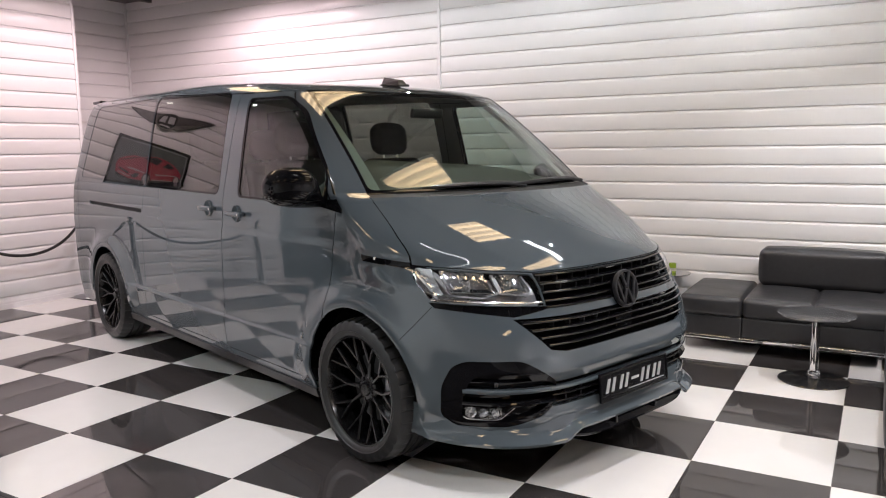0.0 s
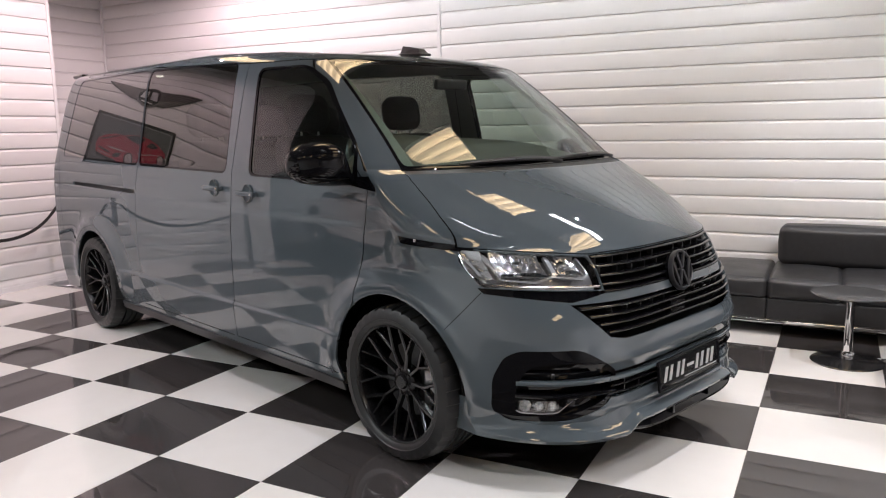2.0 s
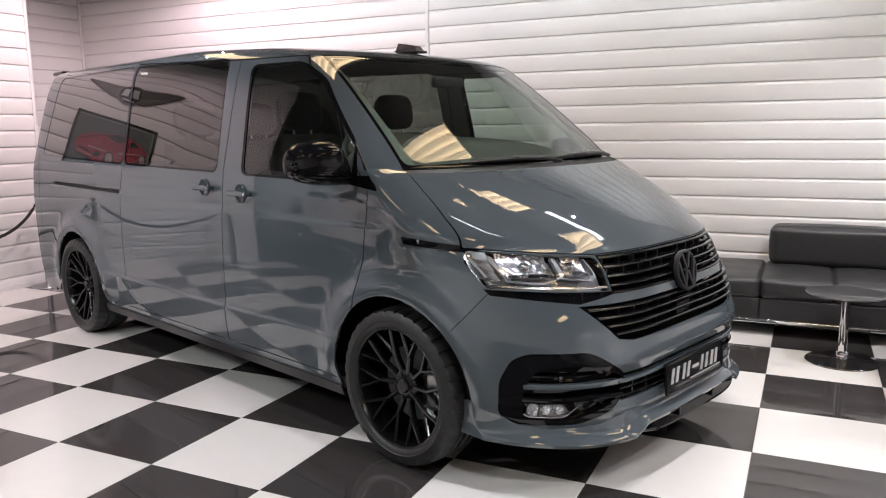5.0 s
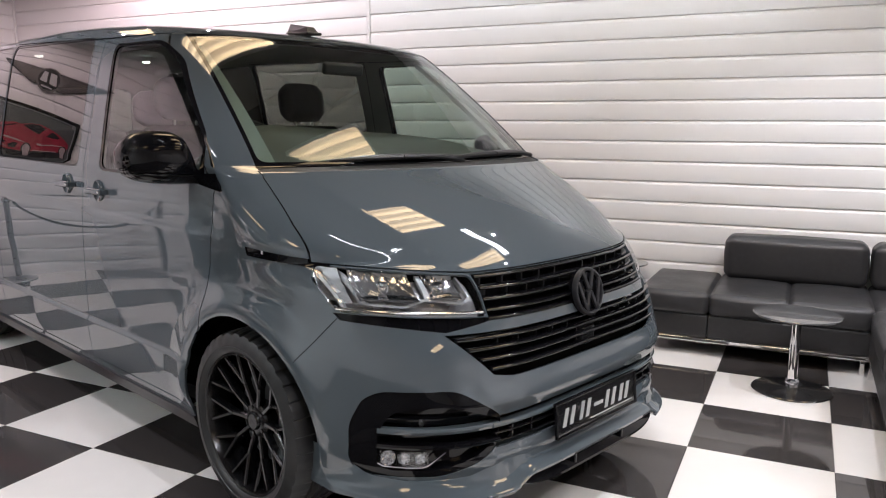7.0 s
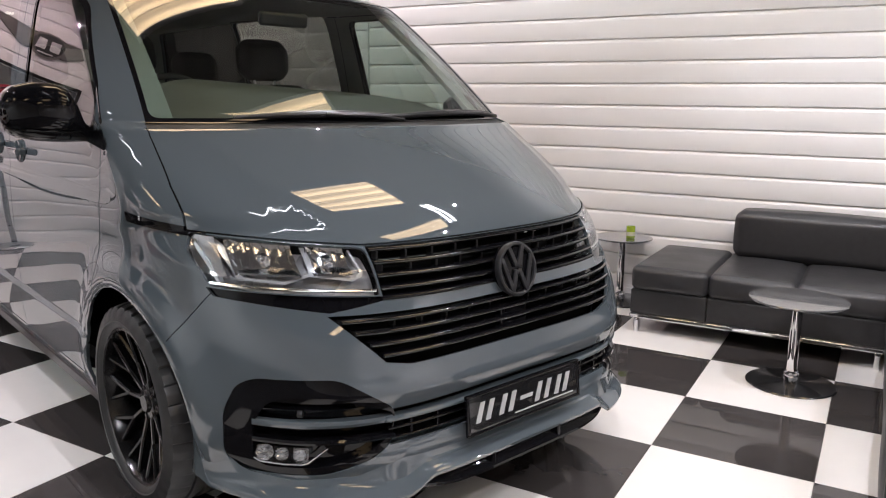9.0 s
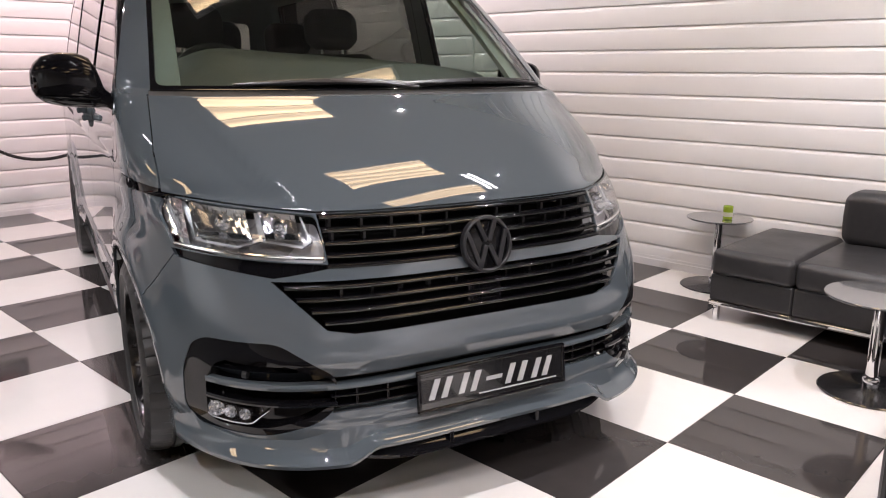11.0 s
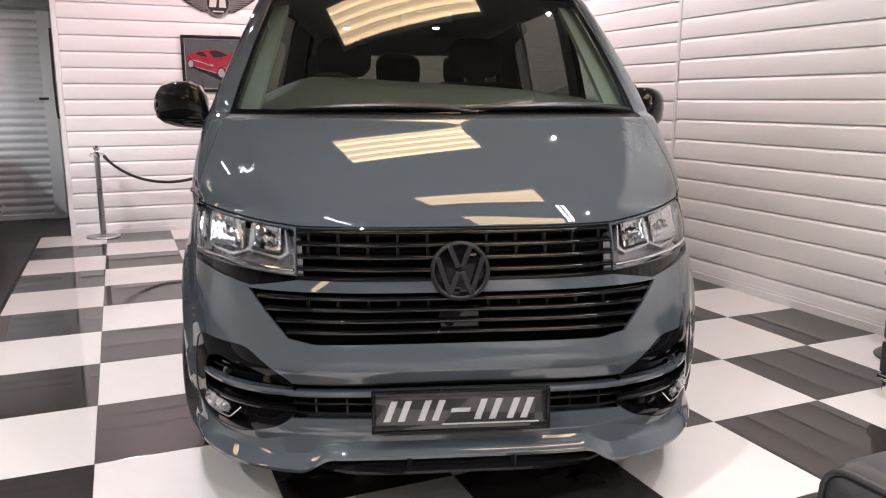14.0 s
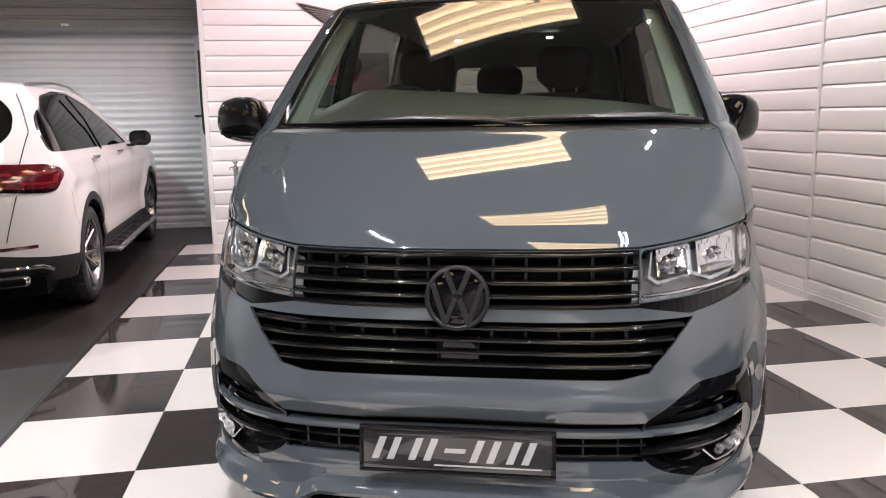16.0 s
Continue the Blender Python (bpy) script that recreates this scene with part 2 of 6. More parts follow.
class Shape:
    """Collects vertices and faces of one mesh."""

    def __init__(self):
        self.v, self.f = [], []

    def add(self, verts, faces, m=None):
        k = len(self.v)
        self.v += [tuple(m @ Vector(p)) if m else tuple(p) for p in verts]
        self.f += [tuple(k + i for i in f) for f in faces]
        return self

    def box(self, x0, x1, y0, y1, z0, z1, m=None):
        p = [(x, y, z) for z in (z0, z1) for x, y in ((x0, y0), (x1, y0), (x1, y1), (x0, y1))]
        return self.add(p, [(3, 2, 1, 0), (4, 5, 6, 7), (0, 1, 5, 4), (1, 2, 6, 5), (2, 3, 7, 6), (3, 0, 4, 7)], m)

    def rounded(self, x0, x1, y0, y1, z0, z1, r=0.02, seg=3, puff=0.0, m=None):
        """A box with rounded edges; puff swells its faces as a cushion does."""
        c = np.array([(x0 + x1) / 2, (y0 + y1) / 2, (z0 + z1) / 2])
        h = np.array([abs(x1 - x0) / 2, abs(y1 - y0) / 2, abs(z1 - z0) / 2])
        r = min(r, *(h * 0.98))
        inner = h - r
        for axis in range(3):
            for side in (-1, 1):
                a, b = [k for k in range(3) if k != axis]
                us = self._steps(inner[a], r, seg)
                ws = self._steps(inner[b], r, seg)
                grid = []
                for u in us:
                    for w in ws:
                        p = np.zeros(3)
                        p[axis], p[a], p[b] = side * h[axis], u, w
                        core = np.clip(p, -inner, inner)
                        d = p - core
                        n = np.linalg.norm(d)
                        q = core + d / n * r
                        if puff:
                            q[axis] += side * puff * (1 - (u / h[a]) ** 2) * (1 - (w / h[b]) ** 2)
                        grid.append(tuple(q + c))
                nu, nw = len(us), len(ws)
                fs = []
                for i in range(nu - 1):
                    for j in range(nw - 1):
                        f = (i * nw + j, (i + 1) * nw + j, (i + 1) * nw + j + 1, i * nw + j + 1)
                        fs.append(f if (side > 0) == (axis != 1) else f[::-1])
                self.add(grid, fs, m)
        return self

    @staticmethod
    def _steps(inner, r, seg):
        a = [inner + r * math.tan(k / seg * math.pi / 4) for k in range(1, seg + 1)]
        mid = list(np.linspace(-inner, inner, 7))
        return [-v for v in a[::-1]] + mid + a

    def lathe(self, profile, n=32, m=None, close=False):
        """Turns rows of (radius, height) about z."""
        k = len(profile)
        v = [(r * math.cos(2 * math.pi * i / n), r * math.sin(2 * math.pi * i / n), h) for i in range(n) for r, h in profile]
        f = []
        for i in range(n):
            j = (i + 1) % n
            for a in range(k if close else k - 1):
                b = (a + 1) % k
                f.append((i * k + a, j * k + a, j * k + b, i * k + b))
        return self.add(v, f, m)

    def tube(self, path, r, n=8, m=None, close=False):
        """A round bar along a path; r is one radius or one for each point."""
        path = [Vector(p) for p in path]
        rs = r if isinstance(r, (list, tuple)) else [r] * len(path)
        up, v = None, []
        for i, p in enumerate(path):
            a, b = path[max(i - 1, 0)], path[min(i + 1, len(path) - 1)]
            t = (b - a).normalized()
            if up is None:
                up = t.orthogonal().normalized()
            up = (up - up.dot(t) * t).normalized()
            s = t.cross(up)
            v += [tuple(p + rs[i] * (math.cos(2 * math.pi * k / n) * up + math.sin(2 * math.pi * k / n) * s)) for k in range(n)]
        f = [(i * n + k, i * n + (k + 1) % n, (i + 1) * n + (k + 1) % n, (i + 1) * n + k) for i in range(len(path) - 1) for k in range(n)]
        f += [tuple(range(n))[::-1], tuple((len(path) - 1) * n + k for k in range(n))]
        return self.add(v, f, m)

    def band(self, path, section, m=None):
        """Sweeps a closed section of (along y, along z) offsets through points, without turning it."""
        n = len(section)
        v = [(p[0], p[1] + a, p[2] + b) for p in path for a, b in section]
        f = [(i * n + k, i * n + (k + 1) % n, (i + 1) * n + (k + 1) % n, (i + 1) * n + k) for i in range(len(path) - 1) for k in range(n)]
        f += [tuple(range(n))[::-1], tuple((len(path) - 1) * n + k for k in range(n))]
        return self.add(v, f, m)

    def prism(self, outline, z0, z1, m=None):
        n = len(outline)
        v = [(x, y, z) for z in (z0, z1) for x, y in outline]
        return self.add(v, [tuple(range(n))[::-1], tuple(range(n, 2 * n))] + [(i, (i + 1) % n, n + (i + 1) % n, n + i) for i in range(n)], m)

    def mesh(self, name, mat, sharp=35.0):
        me = bpy.data.meshes.new(name)
        me.from_pydata(self.v, [], self.f)
        bm = bmesh.new()
        bm.from_mesh(me)
        bmesh.ops.remove_doubles(bm, verts=bm.verts, dist=1e-5)
        bmesh.ops.recalc_face_normals(bm, faces=bm.faces)
        bm.to_mesh(me)
        bm.free()
        return finish(me, mat, sharp)


def part(name, shape, mat, parent, label="", at=None, sharp=35.0):
    """One mesh object under a thing or a part."""
    me = shape.mesh(name, mat, sharp) if isinstance(shape, Shape) else shape
    ob = new(name, me)
    ob.parent = parent
    if at is not None:
        ob.matrix_basis = at
    return tagged(ob, label)


def thing(name, label, category, at=None, group="", kind=""):
    ob = new(name)
    ob.empty_display_size = 0.1
    if at is not None:
        ob.matrix_basis = at
    return tagged(ob, label, category, group, kind)


def solid(name, shape, mat, label="", category="", kind="", at=None, sharp=35.0, group=""):
    ob = new(name, shape.mesh(name, mat, sharp))
    if at is not None:
        ob.matrix_basis = at
    return tagged(ob, label, category, group, kind)


# ---- body shells ----


def smooth(keys, z):
    """Monotone cubic through rows of (z, value)."""
    x, v = np.array(keys, float).T
    h, d = np.diff(x), np.diff(v) / np.diff(x)
    m = np.r_[d[0], np.where(d[:-1] * d[1:] > 0, 2 * d[:-1] * d[1:] / np.where(d[:-1] + d[1:] == 0, 1, d[:-1] + d[1:]), 0), d[-1]]
    z = np.clip(z, x[0], x[-1])
    k = np.clip(np.searchsorted(x, z) - 1, 0, len(h) - 1)
    s = (z - x[k]) / h[k]
    return (v[k] * (1 + 2 * s) * (1 - s) ** 2 + m[k] * h[k] * s * (1 - s) ** 2
            + v[k + 1] * s * s * (3 - 2 * s) + m[k + 1] * h[k] * s * s * (s - 1))
# the bonnet's run-back per metre of height, steep at its front edge
BONNET_Z = np.linspace(.945, 1.27, 45)
BONNET_RUN = np.interp(BONNET_Z, [.945, .965, .99, 1.015, 1.045, 1.225, 1.245, 1.27], [.76, .86, 1.05, 1.31, 1.70, 2.42, 2.46, 2.16])
BONNET_Y = .7200 - np.r_[np.cumsum(((BONNET_RUN[1:] + BONNET_RUN[:-1]) / 2 * np.diff(BONNET_Z))[::-1])[::-1], 0.0]
BONNET = [(float(z), float(y)) for z, y in zip(BONNET_Z, BONNET_Y)]
VAN = dict(
    nose=[(.22, .03), (.35, .010), (.50, .012), (.60, .022), (.75, .045), (.88, .082)] + BONNET
         + [(float(z), .80 + 1.13 * (z - 1.285) + .30 * (z - 1.285) ** 2) for z in np.linspace(1.284, 1.795, 32)]
         + [(1.84, 1.53), (1.865, 1.66), (1.88, 1.85), (1.888, 2.1), (1.892, 2.5), (1.893, 3.0)],
    half=[(.22, .916), (.35, .936), (.50, .945), (.65, .951), (.80, .955), (.95, .956), (1.10, .952), (1.20, .946), (1.285, .93), (1.60, .86), (1.80, .80), (1.84, .77), (1.865, .71), (1.88, .58),
          (1.888, .40), (1.892, .2), (1.893, .02)],
    turn=[(.22, .8), (.95, .8), (1.05, .63), (1.20, .435), (1.285, .310), (1.50, .285), (1.80, .258), (1.865, .36), (1.893, .5)],
    power=[(.22, 4.2), (.60, 4.2), (.85, 3.0), (.95, 2.9), (1.06, 2.35), (1.28, 2.25), (1.9, 2.4)],
    crown=[(.22, 0.0), (.95, 0.0), (1.06, 1.0), (1.9, 1.0)],
    tail=[(.22, 5.21), (.5, 5.25), (1.0, 5.24), (1.3, 5.20), (1.8, 5.03), (1.865, 4.95), (1.88, 4.8), (1.888, 4.5), (1.893, 4.0)],
)
def bulge(S, q, z, power):
    """How far a front falls back from its middle at q, 0 to 1 across: a superellipse, above the grille of a van an even crown with tight corners."""
    c = float(smooth(S["crown"], np.array(z))) if "crown" in S else 0.0
    return (1 - c) * (1 - np.sqrt(np.maximum(1 - q ** power, 0))) + c * (0.36 * q ** 2 + 0.30 * q ** 4 + 0.36 * (1 - np.sqrt(np.maximum(1 - q ** 18, 0))))


def ring(S, z, nf=60, ns=62, nr=14, power=3.0, tail_turn=.13):
    """Half of a body's outline at height z, from the middle of the nose along one side to the middle of the tail."""
    f, w, l, r = (float(smooth(S[k], np.array(z))) for k in ("nose", "half", "turn", "tail"))
    power = float(smooth(S["power"], np.array(z))) if "power" in S else power
    a = np.linspace(0, 1, nf + 1) ** 1.35 * np.pi / 2
    q = np.sin(a) ** (2 / power)
    front = np.c_[w * q, f + l * bulge(S, q, z, power)]
    b = np.linspace(0, np.pi / 2, nr + 1)
    side = np.c_[np.full(ns - 1, w), np.linspace(f + l, r - tail_turn, ns + 1)[1:-1]]
    back = np.c_[w * np.cos(b) ** (2 / 3), r - tail_turn + tail_turn * np.sin(b)]
    p = np.r_[front, side, back]
    bow = 1 - .018 * np.clip((p[:, 1] - 2.3) / 2.8, -1, 1) ** 2 * (p[:, 1] > 2.3)
    return np.c_[p[:, 0] * bow, p[:, 1], np.full(len(p), z)]
def stack(S, zs, **k): return np.array([ring(S, z, **k) for z in zs])
VAN_Z = np.r_[np.arange(.22, .48, .02), np.arange(.48, .535, .006), np.arange(.54, .94, .02), np.arange(.94, 1.30, .008), np.arange(1.30, 1.80, .02), np.arange(1.80, 1.864, .008), [1.865, 1.87, 1.875, 1.88, 1.884, 1.888, 1.890, 1.892, 1.893]]


def shell(S, zs, shape_more=None, **k):
    """Faces of the half body at x > 0: a list of corner rows (x, y, z, nx, ny, nz)."""
    g = stack(S, zs, **k)
    if shape_more:
        g = shape_more(g)
    du, dv = np.gradient(g, axis=1), np.gradient(g, axis=0)
    du[:, 0] = (1, 0, 0)
    n = np.cross(du, dv)
    n /= np.linalg.norm(n, axis=2, keepdims=True) + 1e-12
    n[:, 0, 0] = 0
    n /= np.linalg.norm(n, axis=2, keepdims=True) + 1e-12
    r = np.concatenate([g, n], 2)
    rows, cols = g.shape[:2]
    return [[r[i, j], r[i, j + 1], r[i + 1, j + 1], r[i + 1, j]] for i in range(rows - 1) for j in range(cols - 1)]


def half_plane(face, a, b, c):
    """The part of a face where a*u + b*v <= c holds for its first two columns, already chosen by the caller."""
    out = []
    for i, p in enumerate(face):
        q = face[(i + 1) % len(face)]
        dp, dq = a(p) - c, a(q) - c
        if dp <= 0:
            out.append(p)
        if (dp < 0 < dq) or (dq < 0 < dp):
            out.append(p + (q - p) * (dp / (dp - dq)))
    return out


def cut(faces, outline, axes, where=None):
    """Splits faces by a convex outline, seen along the third axis: what lies inside, and what lies outside."""
    u, v = axes
    pts = np.array(outline, float)
    area = sum(pts[i][0] * pts[i - 1][1] - pts[i - 1][0] * pts[i][1] for i in range(len(pts)))
    if area > 0:
        pts = pts[::-1]
    lo, hi = pts.min(0), pts.max(0)
    inside, outside = [], []
    for face in faces:
        us, vs = [p[u] for p in face], [p[v] for p in face]
        if max(us) < lo[0] or min(us) > hi[0] or max(vs) < lo[1] or min(vs) > hi[1] or (where and not where(np.mean(face, axis=0))):
            outside.append(face)
            continue
        rest, cuts = face, []
        for i in range(len(pts)):
            p, q = pts[i], pts[(i + 1) % len(pts)]
            ex, ey = q[0] - p[0], q[1] - p[1]

            def side(r):
                return ey * (r[u] - p[0]) - ex * (r[v] - p[1])

            def other(r):
                return -side(r)
            away = half_plane(rest, other, None, 0.0)
            rest = half_plane(rest, side, None, 0.0)
            if len(away) >= 3:
                cuts.append(away)
            if len(rest) < 3:
                break
        if len(rest) >= 3:
            inside.append(rest)
            outside += cuts
        else:
            outside.append(face)
    return inside, outside


def rounded_outline(points, r=0.04, n=5):
    """A convex outline with its corners rounded."""
    out, k = [], len(points)
    for i in range(k):
        p, a, b = Vector(points[i]), Vector(points[i - 1]), Vector(points[(i + 1) % k])
        d, e = (a - p).normalized(), (b - p).normalized()
        s = min(r, (a - p).length * 0.45, (b - p).length * 0.45)
        p0, p1 = p + d * s, p + e * s
        for j in range(n + 1):
            t = j / n
            out.append(tuple((1 - t) ** 2 * p0 + 2 * t * (1 - t) * p + t * t * p1))
    return out


def sheet(name, faces, mat, sides=(1, -1), inset=0.0, rim=0.012):
    """A mesh of shell faces, on the chosen sides (1: x > 0), pushed in by inset, with its open edges turned inwards."""
    verts, norms, polys, seen = [], [], [], {}
    for s in sides:
        for face in faces:
            ids = []
            for r in face:
                key = (round(r[0] * s, 5), round(r[1], 5), round(r[2], 5))
                if key not in seen:
                    seen[key] = len(verts)
                    n = Vector((r[3] * s, r[4], r[5])).normalized()
                    verts.append((r[0] * s - n.x * inset, r[1] - n.y * inset, r[2] - n.z * inset))
                    norms.append(tuple(n))
                i = seen[key]
                if i not in ids:
                    ids.append(i)
            if len(ids) >= 3:
                polys.append(tuple(ids if s > 0 else ids[::-1]))
    count = {}
    for p in polys:
        for i in range(len(p)):
            e = (p[i], p[(i + 1) % len(p)])
            k = (min(e), max(e))
            count.setdefault(k, []).append(e)
    if rim:
        for es in [e for e in count.values() if len(e) == 1]:
            a, b = es[0]
            pa, pb, na, nb = (Vector(x) for x in (verts[a], verts[b], norms[a], norms[b]))
            out = (pb - pa).cross(na)
            out = out.normalized() if out.length > 1e-9 else na
            k = len(verts)
            verts += [tuple(pa), tuple(pb), tuple(pb - nb * rim), tuple(pa - na * rim)]
            norms += [tuple(out)] * 4
            polys.append((k + 1, k, k + 3, k + 2))
    me = bpy.data.meshes.new(name)
    me.from_pydata(verts, [], polys)
    me.materials.append(mat)
    me.polygons.foreach_set("use_smooth", [True] * len(me.polygons))
    me.normals_split_custom_set_from_vertices(norms)
    me.update()
    return me

# ---- the room ----
RIGHT, BACK, RECESS, SHUT, LEFT, FRONT = 4.16, 4.17, 5.2, 5.55, -5.4, -7.6
STEP_X, EDGE_X, BORDER = 2.70, -0.31, -0.6
TILE = 0.6

solid("floor", Shape().box(BORDER, RIGHT + 0.3, FRONT, RECESS + 0.5, -0.2, -0.006), JOINT, "black and white chequered vinyl tile floor", "floor", "structure")
solid("floor_dark", Shape().box(LEFT, BORDER - 0.003, FRONT, SHUT + 0.4, -0.2, 0.0).box(BORDER - 0.003, EDGE_X, BACK + 0.032, SHUT + 0.4, -0.2, 0.0), DARK_FLOOR,
      "dark grey rubber floor of the parking bay", "floor", "structure")
solid("trim_floor", Shape().box(BORDER - 0.02, BORDER + 0.004, FRONT, BACK + 0.03, -0.01, 0.003), MATT_BLACK, "black edging strip between the two floors", "trim", "structure")
wall_right = solid("wall_right", Shape().box(RIGHT + 0.012, RIGHT + 0.2, FRONT, RECESS + 0.2, -0.2, CEILING + 0.1), TRIM_WHITE, "white wall clad in horizontal plastic planks", "wall", "structure")
wall_back = solid("wall_back", Shape().box(EDGE_X + 0.012, STEP_X - 0.012, BACK + 0.012, BACK + 0.3, -0.2, CEILING + 0.1), TRIM_WHITE, "white back wall clad in horizontal plastic planks", "wall", "structure")
wall_recess = solid("wall_recess", Shape().box(STEP_X - 0.012, RIGHT + 0.012, RECESS + 0.012, RECESS + 0.2, -0.2, CEILING + 0.1), TRIM_WHITE, "white recessed wall clad in planks", "wall", "structure")
wall_step = solid("wall_step", Shape().box(STEP_X - 0.2, STEP_X - 0.012, BACK + 0.3, RECESS + 0.012, -0.2, CEILING + 0.1), TRIM_WHITE, "short white return wall", "wall", "structure")
solid("wall_bay", Shape().box(EDGE_X + 0.012, EDGE_X + 0.2, BACK + 0.3, SHUT + 0.1, -0.2, CEILING + 0.1), TRIM_WHITE, "white reveal beside the shutter", "wall", "structure")
solid("wall_shutter", Shape().box(LEFT, -4.3, SHUT, SHUT + 0.2, -0.2, CEILING + 0.1).box(-4.3, EDGE_X + 0.2, SHUT + 0.1, SHUT + 0.25, -0.2, CEILING + 0.1), WALL_PLAIN,
      "plain wall round the roller shutter", "wall", "structure")
# Two walls out of view, added white to close the room and bounce light.
solid("wall_left", Shape().box(LEFT - 0.2, LEFT, FRONT, SHUT + 0.2, -0.2, CEILING + 0.1), WALL_PLAIN, "unseen plain white wall, added to close the room and bounce light", "wall", "structure")
solid("wall_front", Shape().box(LEFT - 0.2, RIGHT + 0.2, FRONT - 0.2, FRONT, -0.2, CEILING + 0.1), WALL_PLAIN, "unseen plain white wall, added to close the room and bounce light", "wall", "structure")
ceiling_shape = Shape().box(LEFT - 0.2, RIGHT + 0.2, FRONT - 0.2, SHUT + 0.3, CEILING + 0.06, CEILING + 0.2)
for k in range(22):
    y = FRONT + 0.3 + 0.6 * k
    ceiling_shape.box(LEFT, RIGHT, y, y + 0.05, CEILING + 0.02, CEILING + 0.06)
solid("ceiling", ceiling_shape, CEILING_GREY, "grey ribbed ceiling", "ceiling", "structure")
solid("baseboard_right", Shape().box(RIGHT - 0.022, RIGHT + 0.012, FRONT, RECESS, 0.0, 0.05).box(RIGHT - 0.014, RIGHT + 0.012, FRONT, RECESS, 0.05, 0.07), TRIM_WHITE, "white plastic skirting strip", "skirting", "structure")
solid("baseboard_back", Shape().box(EDGE_X - 0.01, STEP_X, BACK - 0.022, BACK + 0.012, 0.0, 0.05).box(EDGE_X, STEP_X, BACK - 0.014, BACK + 0.012, 0.05, 0.07), TRIM_WHITE, "white plastic skirting strip", "skirting", "structure")


def round_strip(name, x, y, r, label):
    return solid(name, Shape().lathe([(0.001, 0.0), (r, 0.0), (r, CEILING), (0.001, CEILING)], 16), TRIM_WHITE, label, "trim", "structure", at=pose(x, y, 0))


solid("trim_joint", Shape().rounded(RIGHT - 0.020, RIGHT + 0.012, 0.655, 0.690, 0.05, CEILING, 0.006), TRIM_WHITE, "white upright joint strip between cladding planks", "trim", "structure")
solid("trim_edge", Shape().rounded(EDGE_X - 0.02, EDGE_X + 0.03, BACK - 0.012, BACK + 0.06, 0.0, CEILING, 0.01), TRIM_WHITE, "white corner trim", "trim", "structure")
solid("trim_step", Shape().rounded(STEP_X - 0.03, STEP_X + 0.012, BACK - 0.012, BACK + 0.05, 0.0, CEILING, 0.01), TRIM_WHITE, "white corner trim", "trim", "structure")
solid("trim_corner", Shape().rounded(RIGHT - 0.03, RIGHT + 0.01, RECESS - 0.03, RECESS + 0.01, 0.0, CEILING, 0.012), TRIM_WHITE, "white inside corner trim", "trim", "structure")


def ceiling_panel(x, y):
    t = thing("ceiling_light", "warm white recessed ceiling light panel with louvres", "ceiling light", pose(x, y, CEILING), "ceiling light panels")
    part("frame", Shape().box(-0.62, 0.62, -0.27, -0.24, -0.02, 0.05).box(-0.62, 0.62, 0.24, 0.27, -0.02, 0.05).box(-0.62, -0.59, -0.24, 0.24, -0.02, 0.05).box(0.59, 0.62, -0.24, 0.24, -0.02, 0.05), TRIM_WHITE, t)
    part("diffuser", Shape().box(-0.59, 0.59, -0.24, 0.24, -0.008, 0.04), DIFFUSER, t)
    for yy in (-0.12, 0.0, 0.12):
        part("louvre", Shape().box(-0.585, 0.585, yy - 0.003, yy + 0.003, -0.016, -0.009), LOUVRE, t)


# Fitting drawn round each added fill lamp; none is in view.
def fill_downlight(x, y):
    t = thing("fill_downlight", "added small round ceiling spotlight, unseen, for fill light", "spotlight", pose(x, y, CEILING), "ceiling spotlights")
    part("bezel", Shape().lathe([(0.045, 0.02), (0.045, -0.012), (0.055, -0.016), (0.062, -0.01), (0.062, 0.02)], 20, close=True), CHROME, t)
    part("bulb", Shape().lathe([(0.001, -0.004), (0.02, -0.004), (0.028, 0.004), (0.028, 0.015), (0.001, 0.015)], 16), BULB, t)


for x, y in PANELS:
    ceiling_panel(x, y)
for x, y in FILL_SPOTS:
    fill_downlight(x, y)


def strip_light(x, y, twin, reach):
    t = thing("strip_light", "slim white twin tube strip light" if twin else "slim white tube strip light", "strip light", pose(x, y, CEILING), "ceiling strip lights")
    part("tray", Shape().rounded(-0.075, 0.075, -reach - 0.02, reach + 0.02, -0.035, 0.03, 0.008), TRIM_WHITE, t)
    for dx in ((-0.045, 0.045) if twin else (0.0,)):
        part("tube", Shape().tube([(dx, -reach, -0.05), (dx, reach, -0.05)], 0.013, 10), TUBE, t)


for k, (x, y) in enumerate(STRIPS):
    strip_light(x, y, k == 0, (0.46, 0.42, 0.20)[k])

# ---- roller shutter ----
shutter = thing("roller_shutter", "closed grey ribbed steel roller shutter door", "shutter door", pose(0, SHUT, 0))
X0, X1, TOP = -4.3, -0.52, 2.28
slat = []
for a in np.linspace(0, math.pi, 7):
    slat.append((-0.016 * math.sin(a), 0.012 + 0.076 * a / math.pi))
profile = [(0.0, 0.0), (0.0, 0.012)] + slat[1:-1] + [(0.0, 0.088), (0.012, 0.088), (0.012, 0.0)]
slat_mesh = Shape().band([(X0, 0, 0), (X1, 0, 0)], profile).mesh("slat", SHUTTER, 50)
for k in range(26):
    part("slat", slat_mesh, SHUTTER, shutter, at=pose(0, 0, 0.06 + 0.0885 * k))
part("bottom_bar", Shape().rounded(X0, X1, -0.025, 0.02, 0.0, 0.06, 0.008), SHUTTER, shutter)
part("guide_rail", Shape().box(X1 - 0.01, X1 + 0.09, -0.05, 0.05, 0.0, TOP + 1.1).box(X1 - 0.035, X1 - 0.01, -0.05, -0.03, 0.0, TOP + 1.0), SHUTTER, shutter)
